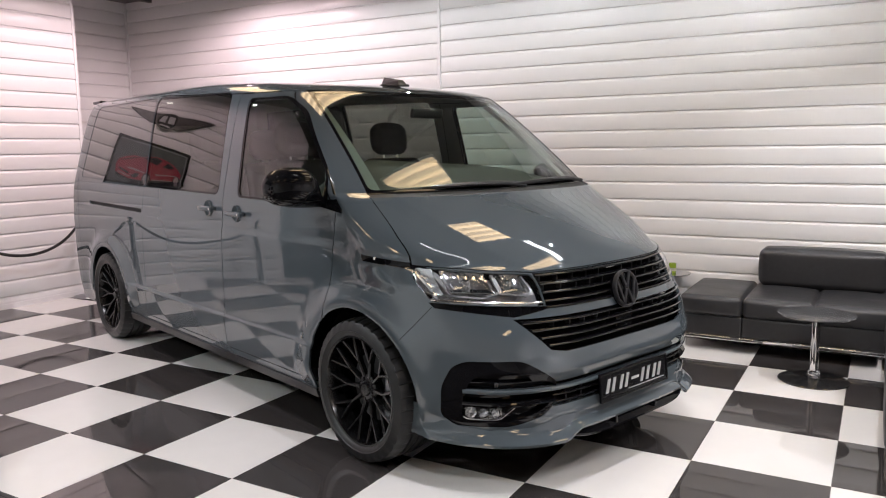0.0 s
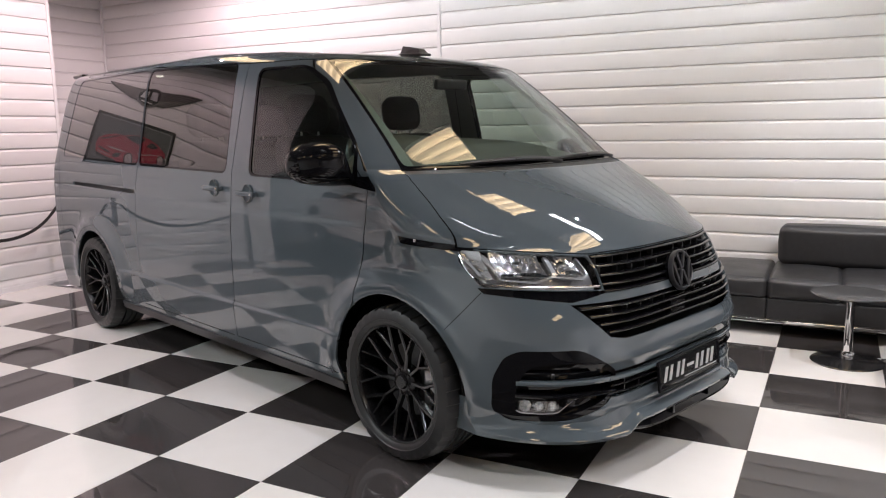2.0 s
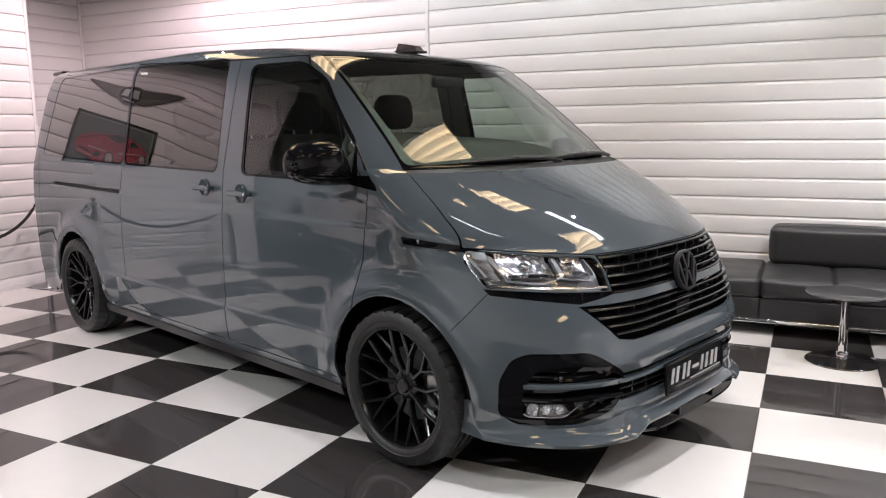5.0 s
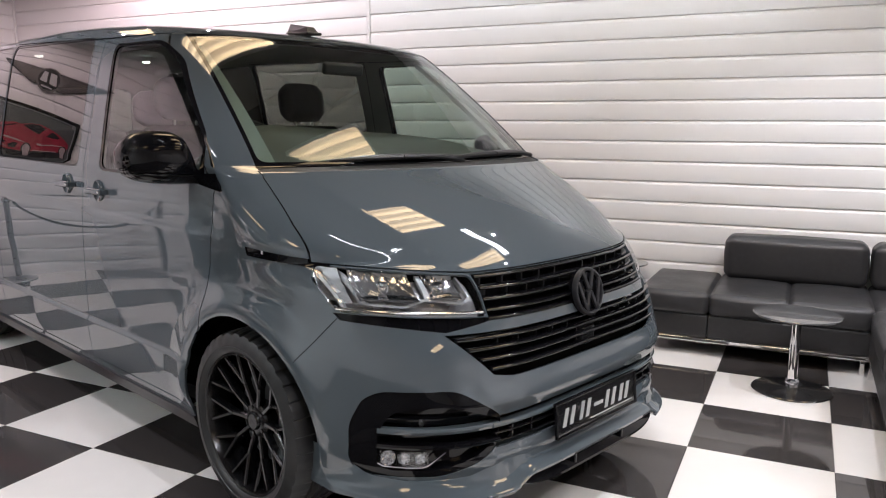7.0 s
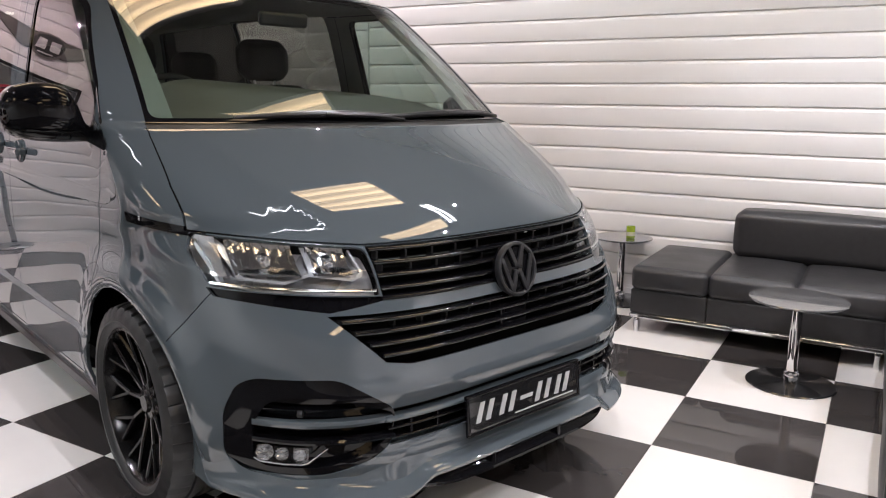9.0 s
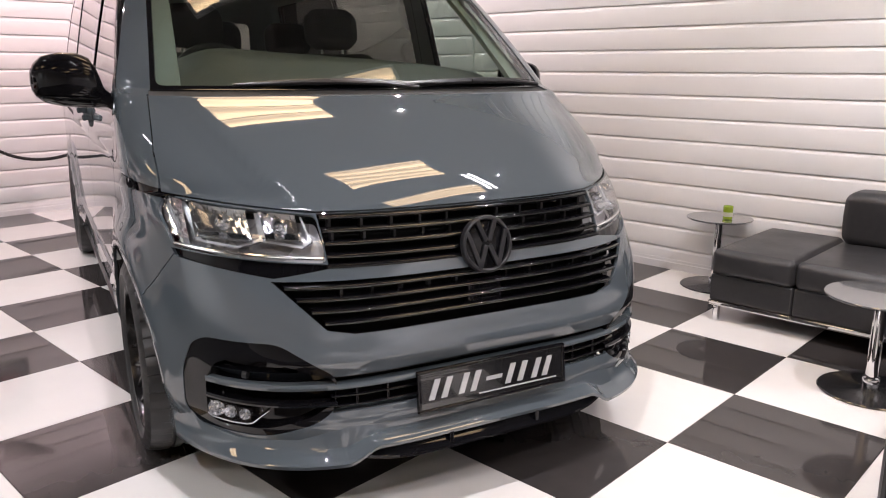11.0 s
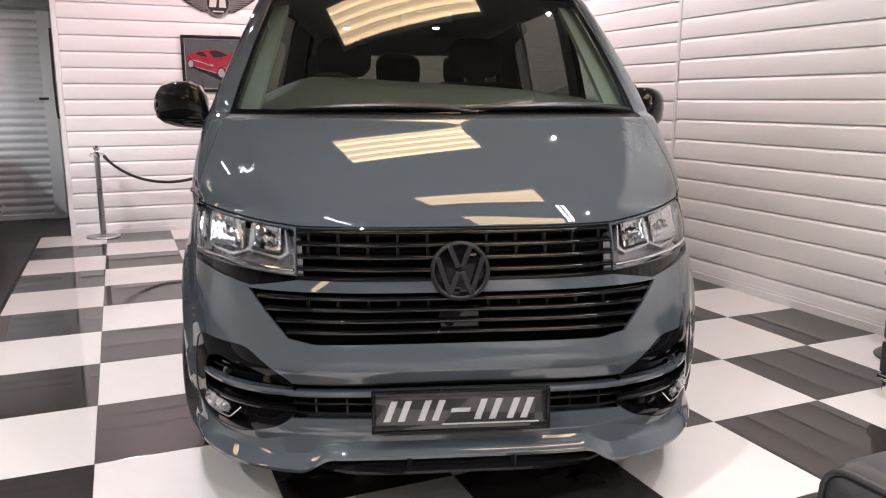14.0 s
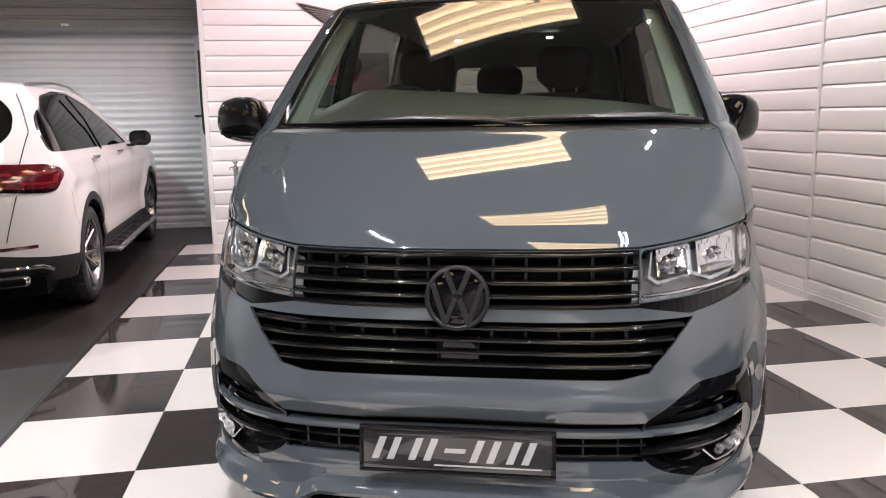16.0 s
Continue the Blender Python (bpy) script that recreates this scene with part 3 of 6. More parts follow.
part("lock_bolt", Shape().rounded(X1 - 0.08, X1 + 0.02, -0.075, -0.05, 1.33, 1.355, 0.006), MATT_BLACK, shutter)
box = thing("shutter_housing", "dark grey ribbed steel housing over the roller shutter", "shutter housing", pose(0, SHUT, 0))
hood_profile = [(-0.02, TOP), (-0.30, TOP + 0.015), (-0.31, TOP + 0.05)]
for k in range(9):
    z = TOP + 0.06 + 0.12 * k
    hood_profile += [(-0.31, z), (-0.31, z + 0.075), (-0.295, z + 0.085), (-0.295, z + 0.11)]
hood_profile += [(-0.29, CEILING + 0.02), (-0.02, CEILING + 0.02)]
part("casing", Shape().band([(X0, 0, 0), (EDGE_X - 0.03, 0, 0)], hood_profile), SHUTTER_DARK, box, sharp=25)
part("label", Shape().box(-1.92, -1.84, -0.318, -0.311, TOP + 0.065, TOP + 0.09), TRIM_WHITE, box)
solid("shutter_cable", Shape().tube([(EDGE_X - 0.04, BACK + 0.06, 2.0), (EDGE_X - 0.045, BACK + 0.06, 1.5), (EDGE_X - 0.04, BACK + 0.06, 1.22), (EDGE_X - 0.03, BACK + 0.06, 1.15)], 0.011), MATT_BLACK,
      "black control cable hanging beside the shutter", "cable")

# ---- lounge corner ----
SOFA_F, SOFA_B = 3.28, 4.10


def sofa(name, x0, x1, y0, y1, label, seats=1, facing="x", back=(), feet=(-1, 1)):
    """A sofa module: plinth, seat cushions, backrest cushions, chrome base rail and feet. It faces -x or +y."""
    cx, cy = (x0 + x1) / 2, (y0 + y1) / 2
    t = thing(name, label, "sofa", pose(cx, cy, 0), "black leather corner sofa")
    hx, hy = (x1 - x0) / 2, (y1 - y0) / 2
    part("plinth", Shape().rounded(-hx + 0.012, hx - 0.004, -hy + 0.0005, hy - 0.0005, 0.115, 0.262, 0.012), LEATHER, t)
    for k in range(seats):
        a, b = k / seats * 2 - 1, (k + 1) / seats * 2 - 1
        box = (-hx, hx, a * hy + 0.0006, b * hy - 0.0006) if facing == "x" else (a * hx + 0.0006, b * hx - 0.0006, -hy, hy)
        part("seat_cushion", Shape().rounded(*box, 0.258, 0.405, 0.036, 5, 0.016), LEATHER, t)
    for bx0, bx1, by0, by1 in back:
        part("backrest", Shape().rounded(bx0 - cx, bx1 - cx, by0 - cy, by1 - cy, 0.405, 0.702, 0.055, 5, 0.012), LEATHER, t, "thick rounded leather backrest cushion")
    if facing == "x":
        part("base_rail", Shape().rounded(-hx + 0.004, -hx + 0.034, -hy, hy, 0.088, 0.114, 0.006), CHROME, t, "chrome base rail")
        for s in feet:
            part("foot", Shape().rounded(-hx + 0.004, -hx + 0.044, s * (hy - 0.045) - 0.014, s * (hy - 0.045) + 0.014, 0.0, 0.09, 0.004), CHROME, t)
    else:
        part("base_rail", Shape().rounded(-hx, hx, hy - 0.034, hy - 0.004, 0.088, 0.114, 0.006), CHROME, t, "chrome base rail")
        for s in feet:
            part("foot", Shape().rounded(s * (hx - 0.045) - 0.014, s * (hx - 0.045) + 0.014, hy - 0.044, hy - 0.004, 0.0, 0.09, 0.004), CHROME, t)
    for s in (-1, 1):
        part("foot", Shape().rounded(hx - 0.08, hx - 0.04, s * (hy - 0.07) - 0.02, s * (hy - 0.07) + 0.02, 0.0, 0.118, 0.004), CHROME, t)
    return t


sofa("ottoman", SOFA_F, SOFA_B, -2.302, -1.86, "low black leather seat without a backrest, on a chrome rail", feet=(1,))
sofa("sofa", SOFA_F, SOFA_B, -3.22, -2.303, "black leather two-seat sofa with a rounded backrest", 2, "x", ((3.86, 4.09, -3.20, -2.33),), (-1,))
sofa("corner_sofa", SOFA_F, SOFA_B, -4.04, -3.225, "black leather corner seat of the sofa", 1, "x", ((3.86, 4.09, -3.77, -3.23), (3.30, 4.09, -4.02, -3.79)))
end_sofa = sofa("sofa", 1.62, 3.275, -4.04, -3.20, "black leather two-seat sofa module with a rounded armrest", 2, "y", ((2.46, 3.27, -4.02, -3.79), (1.63, 2.44, -4.02, -3.79)), (1,))
ARM = pose(-(1.62 + 3.275) / 2, (4.04 + 3.20) / 2, 0)
part("armrest", Shape().rounded(1.315, 1.618, -4.035, -3.195, 0.115, 0.690, 0.060, 6, 0.016), LEATHER, end_sofa, "rounded leather armrest with a piped edge", at=ARM)
rim = [(1.330, -3.206, 0.15), (1.330, -3.207, 0.61)] + [(1.331, -3.262 + 0.055 * math.cos(a), 0.624 + 0.055 * math.sin(a)) for a in np.linspace(0.2, math.pi / 2, 7)] + [(1.326, -3.5, 0.684), (1.328, -4.0, 0.680)]
part("piping", Shape().tube(rim, 0.007, 8), LEATHER, end_sofa, at=ARM)
for y in (-3.99, -3.24):
    part("foot", Shape().rounded(1.34, 1.38, y - 0.014, y + 0.014, 0.0, 0.118, 0.004), CHROME, end_sofa, at=ARM)


def side_table(x, y, h, r, label):
    t = thing("side_table", label, "side table", pose(x, y, 0), "round side tables")
    part("base", Shape().lathe([(0.001, 0.0), (0.205, 0.0), (0.21, 0.004), (0.205, 0.009), (0.05, 0.016), (0.03, 0.022), (0.001, 0.022)], 48), BASE_BLACK, t)
    part("stem", Shape().lathe([(0.001, 0.02), (0.034, 0.02), (0.036, 0.06), (0.034, 0.065), (0.026, 0.07), (0.026, h - 0.02), (0.06, h - 0.014), (0.06, h - 0.010), (0.001, h - 0.010)], 24), CHROME, t, "chrome stem")
    part("tabletop", Shape().lathe([(0.001, h - 0.010), (r - 0.003, h - 0.010), (r, h - 0.007), (r, h - 0.003), (r - 0.003, h), (0.001, h)], 56), TABLE_GLASS, t, "round smoked glass top")
    return t


side_table(2.84, -2.81, 0.435, 0.225, "round smoked glass side table on a chrome stem")
side_table(3.95, -1.60, 0.45, 0.20, "round smoked glass side table in the corner by the wall")
candle = thing("candle", "green candle in a small glass with a pale label", "candle", pose(3.925, -1.66, 0.4505))
part("cup", Shape().lathe([(0.001, 0.0), (0.026, 0.0), (0.029, 0.004), (0.030, 0.082), (0.0275, 0.082), (0.027, 0.07), (0.001, 0.07)], 24), CANDLE_GREEN, candle)
part("band", Shape().lathe([(0.0293, 0.018), (0.0305, 0.018), (0.0308, 0.045), (0.0296, 0.045)], 24, close=True), CANDLE_LABEL, candle)

# ---- rope barrier ----
POSTS = [(-0.03, 4.0), (1.28, 3.95), (2.55, 4.0)]


def rope_post(x, y):
    t = thing("barrier_post", "polished steel rope barrier post", "barrier post", pose(x, y, 0), "rope barrier posts")
    part("base", Shape().lathe([(0.001, 0.0), (0.155, 0.0), (0.16, 0.006), (0.155, 0.014), (0.08, 0.026), (0.03, 0.034), (0.001, 0.034)], 40), STEEL, t)
    part("pole", Shape().lathe([(0.001, 0.03), (0.026, 0.03), (0.026, 0.80), (0.001, 0.80)], 20), STEEL, t)
    part("collar", Shape().lathe([(0.001, 0.79), (0.031, 0.79), (0.034, 0.80), (0.034, 0.825), (0.031, 0.835), (0.001, 0.835)], 20), CHROME, t)
    part("finial", Shape().lathe([(0.001, 0.83), (0.014, 0.835), (0.012, 0.845), (0.026, 0.856), (0.033, 0.874), (0.028, 0.893), (0.014, 0.904), (0.001, 0.906)], 20), CHROME, t)
    for s in (-1, 1):
        part("hook", Shape().tube([(s * 0.03, 0, 0.815), (s * 0.055, 0, 0.82), (s * 0.062, 0, 0.805), (s * 0.058, 0, 0.79)], 0.005, 6), CHROME, t)


for x, y in POSTS:
    rope_post(x, y)
for (ax, ay), (bx, by) in zip(POSTS[:-1], POSTS[1:]):
    a, b = Vector((ax + 0.06, ay, 0.79)), Vector((bx - 0.06, by, 0.79))
    t = thing("barrier_rope", "black twisted rope hanging between barrier posts", "rope", pose(0, 0, 0), "barrier ropes")
    for s in range(3):
        path = []
        for k in range(97):
            u = k / 96
            p = a.lerp(b, u)
            sag = 0.27 * (math.cosh(2.0 * (2 * u - 1)) - math.cosh(2.0)) / (math.cosh(2.0) - 1)
            tw = 2 * math.pi * (u * 22 + s / 3)
            path.append((p.x, p.y + 0.0075 * math.cos(tw), p.z + sag + 0.0075 * math.sin(tw)))
        part("strand", Shape().tube(path, 0.0095, 6), ROPE, t)
    for p in (a, b):
        part("end_cap", Shape().tube([(p.x, p.y, p.z + 0.012), (p.x + (0.03 if p is a else -0.03), p.y, p.z - 0.03)], 0.017, 10), CHROME, t)

# ---- wall picture and winged emblem ----
pic = thing("wall_picture", "black framed picture of a red sports car", "picture", pose(1.205, BACK - 0.004, 1.69))
W2, H2 = 0.385, 0.28
part("frame", Shape().rounded(-W2, W2, -0.03, 0.0, H2 - 0.025, H2, 0.005).rounded(-W2, W2, -0.03, 0.0, -H2, -H2 + 0.025, 0.005)
     .rounded(-W2, -W2 + 0.025, -0.03, 0.0, -H2 + 0.02, H2 - 0.02, 0.005).rounded(W2 - 0.025, W2, -0.03, 0.0, -H2 + 0.02, H2 - 0.02, 0.005), FRAME_BLACK, pic)
part("backing", Shape().box(-W2 + 0.02, W2 - 0.02, -0.012, -0.004, -H2 + 0.02, H2 - 0.02), PRINT_GREY, pic)
part("hook", Shape().tube([(0, -0.008, H2 - 0.004), (0, -0.008, H2 + 0.022), (0.012, -0.008, H2 + 0.028)], 0.004, 6), STEEL, pic)
part("mat_line", Shape().box(-0.352, 0.352, -0.0145, -0.012, -0.246, -0.240).box(-0.352, 0.352, -0.0145, -0.012, 0.241, 0.246).box(-0.354, -0.349, -0.0145, -0.012, -0.240, 0.241), PRINT_MAT, pic)


def print_shape(name, mat, pts, layer):
    """A flat printed patch; points run 0..1 across and down the picture."""
    o = [((u - 0.5) * 0.72, (0.5 - v) * 0.51) for u, v in pts]
    part(name, Shape().prism(o, 0.001 * layer, 0.001 * layer + 0.0008, pose(0, -0.0125, 0, 90)), mat, pic)


print_shape("printed_shadow", PRINT_DARK, [(0.05, 0.52), (0.30, 0.56), (0.60, 0.72), (0.92, 0.74), (0.90, 0.80), (0.70, 0.83), (0.45, 0.80), (0.15, 0.62)], 0)
print_shape("printed_car", PRINT_RED, [(0.03, 0.44), (0.04, 0.36), (0.10, 0.30), (0.18, 0.255), (0.30, 0.225), (0.42, 0.22), (0.52, 0.26), (0.62, 0.315), (0.73, 0.33), (0.84, 0.40), (0.92, 0.49), (0.945, 0.60), (0.925, 0.73),
                                       (0.82, 0.77), (0.71, 0.785), (0.60, 0.76), (0.53, 0.74), (0.44, 0.70), (0.36, 0.65), (0.15, 0.57), (0.08, 0.52)], 1)
print_shape("printed_window", PRINT_DARK, [(0.335, 0.255), (0.43, 0.232), (0.51, 0.265), (0.60, 0.325), (0.51, 0.36), (0.40, 0.375)], 2)
print_shape("printed_window", PRINT_DARK, [(0.155, 0.30), (0.22, 0.265), (0.26, 0.27), (0.315, 0.36), (0.25, 0.355), (0.18, 0.33)], 2)
print_shape("printed_stripe", PRINT_DARK, [(0.66, 0.345), (0.69, 0.345), (0.90, 0.50), (0.885, 0.515)], 2)
print_shape("printed_intake", PRINT_DARK, [(0.60, 0.62), (0.66, 0.64), (0.71, 0.70), (0.69, 0.75), (0.62, 0.72)], 2)
print_shape("printed_intake", PRINT_DARK, [(0.74, 0.66), (0.90, 0.63), (0.90, 0.66), (0.75, 0.70)], 2)
print_shape("printed_shine", PRINT_PALE, [(0.10, 0.42), (0.22, 0.455), (0.37, 0.535), (0.365, 0.55), (0.22, 0.475), (0.10, 0.435)], 2)
print_shape("printed_shine", PRINT_PALE, [(0.15, 0.555), (0.42, 0.665), (0.415, 0.68), (0.15, 0.57)], 2)
print_shape("printed_light", PRINT_PALE, [(0.50, 0.57), (0.62, 0.56), (0.79, 0.58), (0.78, 0.60), (0.62, 0.585)], 2)
print_shape("printed_shine", PRINT_PALE, [(0.345, 0.50), (0.40, 0.52), (0.385, 0.55), (0.345, 0.54)], 2)
print_shape("printed_shine", PRINT_PALE, [(0.72, 0.735), (0.90, 0.70), (0.90, 0.715), (0.72, 0.75)], 2)
for u, v, r in ((0.085, 0.505, 0.045), (0.495, 0.675, 0.058)):
    wheel_at = pose((u - 0.5) * 0.72, -0.0125, (0.5 - v) * 0.51, 90)
    part("printed_tyre", Shape().prism([(0.72 * r * math.cos(a), r * math.sin(a)) for a in np.linspace(0, 2 * math.pi, 24, endpoint=False)], 0.003, 0.0036, wheel_at), PRINT_DARK, pic)
    part("printed_rim", Shape().prism([(0.55 * r * math.cos(a), 0.78 * r * math.sin(a)) for a in np.linspace(0, 2 * math.pi, 24, endpoint=False)], 0.004, 0.0046, wheel_at), PRINT_PALE, pic)

emblem = thing("wall_emblem", "grey metal winged wall emblem with a pale centre", "emblem", pose(1.2, BACK - 0.018, 2.30))
oval = [(0.125 * math.cos(a) * (1 + 0.012 * math.cos(14 * a)), 0.135 * math.sin(a) * (1 + 0.012 * math.cos(14 * a)) - 0.01) for a in np.linspace(0, 2 * math.pi, 84, endpoint=False)]
part("oval", Shape().prism(oval, 0.004, 0.022, pose(0, 0, 0, 90)), FEATHER, emblem)
part("oval_face", Shape().prism([(x * 0.86, z * 0.86) for x, z in oval], 0.0225, 0.025, pose(0, 0, 0, 90)), EMBLEM_GREY, emblem)
part("bar", Shape().prism([(-0.088, -0.055), (-0.02, -0.055), (-0.005, 0.055), (-0.070, 0.055)], 0.026, 0.032, pose(0, 0, 0, 90)), SILVER, emblem, "pale block on the emblem's centre")
part("bar", Shape().prism([(0.010, -0.055), (0.080, -0.055), (0.070, 0.055), (0.022, 0.055)], 0.026, 0.032, pose(0, 0, 0, 90)), SILVER, emblem, "pale block on the emblem's centre")
part("bar", Shape().box(-0.055, 0.055, -0.030, -0.026, -0.102, -0.088), SILVER, emblem)
for s in (-1, 1):
    back_plate = [(0.08, -0.10), (0.16, -0.10), (0.30, -0.02), (0.47, 0.10), (0.55, 0.165), (0.40, 0.135), (0.25, 0.10), (0.08, 0.085)]
    part("wing", Shape().prism([(s * x, z) for x, z in back_plate], 0.0, 0.006, pose(0, 0, 0, 90)), MATT_BLACK, emblem)
    for k in range(11):
        u = k / 10
        root, tip = Vector((0.105 + 0.01 * u, 0.075 - 0.16 * u)), Vector((0.555 - 0.385 * u ** 0.85, 0.170 - 0.27 * u ** 0.8))
        d = (tip - root).normalized()
        n = Vector((-d.y, d.x))
        w = 0.0065
        o = [root - n * w, root + (tip - root) * 0.8 - n * w, tip, root + (tip - root) * 0.85 + n * w, root + n * w]
        part("feather", Shape().prism([(s * p.x, p.y) for p in o], 0.006, 0.012 + 0.0006 * k, pose(0, 0, 0, 90)), FEATHER, emblem)

# ---- the van ----
HUB_F, HUB_R, HUB_Z, TYRE_R = 0.885, 4.285, 0.349, 0.349


def van_more(g):
    """Roof rise to the rear, wheel arch flares, bonnet and side creases."""
    x, y, z = g[..., 0].copy(), g[..., 1].copy(), g[..., 2].copy()

    def step(a, lo, hi):
        s = np.clip((a - lo) / (hi - lo), 0, 1)
        return s * s * (3 - 2 * s)
    z += 0.06 * step(y, 1.5, 3.0) * step(z, 1.35, 1.80)
    flank = step(x, 0.60, 0.86) * (1 - step(z, 0.80, 1.0))
    for hub in (HUB_F, HUB_R):
        d = np.hypot(y - hub, z - HUB_Z)
        x += 0.030 * flank * np.exp(-((d - 0.43) / 0.075) ** 2) * step(z, 0.2, 0.4)
    # bonnet: raised middle with a crease that spreads towards the windscreen
    on_bonnet = step(z, 0.955, 1.0) * (1 - step(z, 1.26, 1.285)) * (y < 1.1)
    line = np.interp(z, [0.95, 1.043, 1.145, 1.265], [0.505, 0.607, 0.673, 0.736])
    z -= on_bonnet * (0.15 * np.clip(x - line, 0.0, 0.075) + 0.004 * step(x, line - 0.006, line + 0.012))
    # flank: shoulder line and a sunk lower door field
    side = step(x, 0.80, 0.90) * (y > 1.0) * (y < 5.0)
    x -= 0.004 * side * step(z, 1.02, 1.06) * (1 - step(z, 1.20, 1.26))
    x += 0.011 * step(x, 0.80, 0.90) * step(y, 1.24, 1.36) * (1 - step(y, 3.78, 3.90)) * (1 - step(z, 0.496, 0.514)) * np.clip((z - 0.27) / 0.23, 0, 1)
    # bumper: crease over the lower mouth
    nose = (y < 0.55) * (1 - step(x, 0.62, 0.80))
    y -= 0.016 * nose * np.exp(-((z - 0.545) / 0.045) ** 2)
    y += 0.012 * nose * np.exp(-((z - 0.40) / 0.05) ** 2)
    return np.stack([x, y, z], -1)


FX, SX = (0, 2), (1, 2)
van = thing("van", "gloss grey panel van with black wheels and grille", "van", pose(1.075, -2.14, 0, 0, 0, -18))


def nose_y(x, z):
    """How far back the body's front lies at a place across and up."""
    f, w, l, power = (float(smooth(VAN[k], np.array(z))) for k in ("nose", "half", "turn", "power"))
    q = min(abs(x) / w, 0.999)
    return f + l * float(bulge(VAN, q, z, power))


def seam(p, q, w=0.006):
    d = (Vector(q) - Vector(p)).normalized() * (w / 2)
    n = Vector((-d.y, d.x))
    return [tuple(Vector(p) + n), tuple(Vector(q) + n), tuple(Vector(q) - n), tuple(Vector(p) - n)]


def front_face(r):
    return r[1] < 1.8 and r[4] < -0.05


def flank_face(r):
    return r[3] > 0.30


F = shell(VAN, VAN_Z, van_more)
piece = {}
piece["pillar"], _ = cut(F, [(0.735, 1.275), (0.85, 1.275), (0.80, 1.55), (0.735, 1.815), (0.655, 1.815)], FX, front_face)
piece["screen"], F = cut(F, [(-0.1, 1.284), (0.824, 1.284), (0.772, 1.55), (0.716, 1.820), (-0.1, 1.820)], FX, front_face)
piece["screen_glass"], piece["screen_edge"] = cut(piece["screen"], rounded_outline([(-0.9, 1.297), (0.806, 1.300), (0.756, 1.55), (0.701, 1.808), (-0.9, 1.808)], 0.03), FX)
piece["cowl"], F = cut(F, [(-0.1, 1.270), (0.835, 1.270), (0.828, 1.284), (-0.1, 1.284)], FX, front_face)
piece["bonnet"], F = cut(F, [(-0.1, 0.951), (0.50, 0.951), (0.868, 0.984), (0.866, 1.10), (0.838, 1.266), (-0.1, 1.266)], FX, front_face)
piece["bonnet_gap"], F = cut(F, [(-0.1, 0.9465), (0.502, 0.9465), (0.873, 0.980), (0.870, 1.10), (0.841, 1.270), (-0.1, 1.270)], FX, front_face)
piece["lamp"], F = cut(F, rounded_outline([(0.496, 0.812), (0.503, 0.941), (0.868, 0.976), (0.885, 0.925), (0.862, 0.832)], 0.015, 3), FX, front_face)
piece["grille"], F = cut(F, [(-0.1, 0.800), (0.492, 0.800), (0.498, 0.945), (-0.1, 0.945)], FX, front_face)
piece["lamp_trim"], F = cut(F, [(0.493, 0.797), (0.64, 0.772), (0.86, 0.806), (0.868, 0.829), (0.495, 0.809)], FX, front_face)
piece["mouth"], F = cut(F, [(-0.1, 0.612), (0.44, 0.612), (0.52, 0.628), (0.648, 0.764), (-0.1, 0.764)], FX, front_face)
piece["intake"], F = cut(F, rounded_outline([(0.876, 0.470), (0.852, 0.562), (0.822, 0.592), (0.655, 0.595), (0.502, 0.490), (0.502, 0.385), (0.560, 0.345), (0.690, 0.302), (0.850, 0.298), (0.876, 0.350)], 0.03, 4), FX, front_face)
piece["slot"], F = cut(F, [(-0.1, 0.375), (0.512, 0.375), (0.512, 0.492), (-0.1, 0.500)], FX, front_face)

for hub, r in ((HUB_F, 0.408), (HUB_R, 0.400)):
    arch = [(hub + r * math.cos(a), HUB_Z + r * math.sin(a)) for a in np.linspace(-0.25, math.pi + 0.25, 40)] + [(hub - r * 0.93, 0.1), (hub + r * 0.93, 0.1)]
    _, F = cut(F, arch, SX, flank_face)
piece["door_glass"], F = cut(F, rounded_outline([(2.035, 1.240), (2.075, 1.785), (1.66, 1.775), (1.50, 1.69), (1.165, 1.375), (1.13, 1.228)], 0.045), SX, flank_face)
piece["slide_glass"], F = cut(F, rounded_outline([(2.30, 1.245), (2.325, 1.835), (3.44, 1.865), (3.44, 1.262)], 0.05), SX, flank_face)
piece["rear_glass"], F = cut(F, rounded_outline([(3.475, 1.262), (3.475, 1.865), (4.70, 1.855), (4.90, 1.300)], 0.06), SX, flank_face)
seals = {}
for key, border in (("door_glass", [(2.052, 1.228), (2.092, 1.798), (1.652, 1.788), (1.488, 1.700), (1.150, 1.382), (1.112, 1.216)]), ("slide_glass", [(2.288, 1.233), (2.313, 1.846), (3.450, 1.876), (3.450, 1.250)]),
                    ("rear_glass", [(3.464, 1.250), (3.464, 1.876), (4.710, 1.866), (4.915, 1.288)])):
    seals[key], F = cut(F, rounded_outline(border, 0.055), SX, flank_face)
piece["tail_glass"], F = cut(F, rounded_outline([(-0.9, 1.20), (0.66, 1.20), (0.60, 1.74), (-0.9, 1.74)], 0.06), FX, lambda r: r[1] > 4.6 and r[4] > 0.3)
piece["rail"], F = cut(F, rounded_outline([(3.52, 1.060), (4.68, 1.075), (4.68, 1.100), (3.52, 1.088)], 0.008, 2), SX, flank_face)
piece["skirt"], F = cut(F, [(1.27, 0.20), (3.90, 0.20), (3.90, 0.268), (1.27, 0.268)], SX, flank_face)
piece["wing_trim"], F = cut(F, [(0.50, 0.962), (0.825, 0.985), (0.835, 1.015), (0.52, 0.988)], SX, lambda r: r[3] > 0.2)
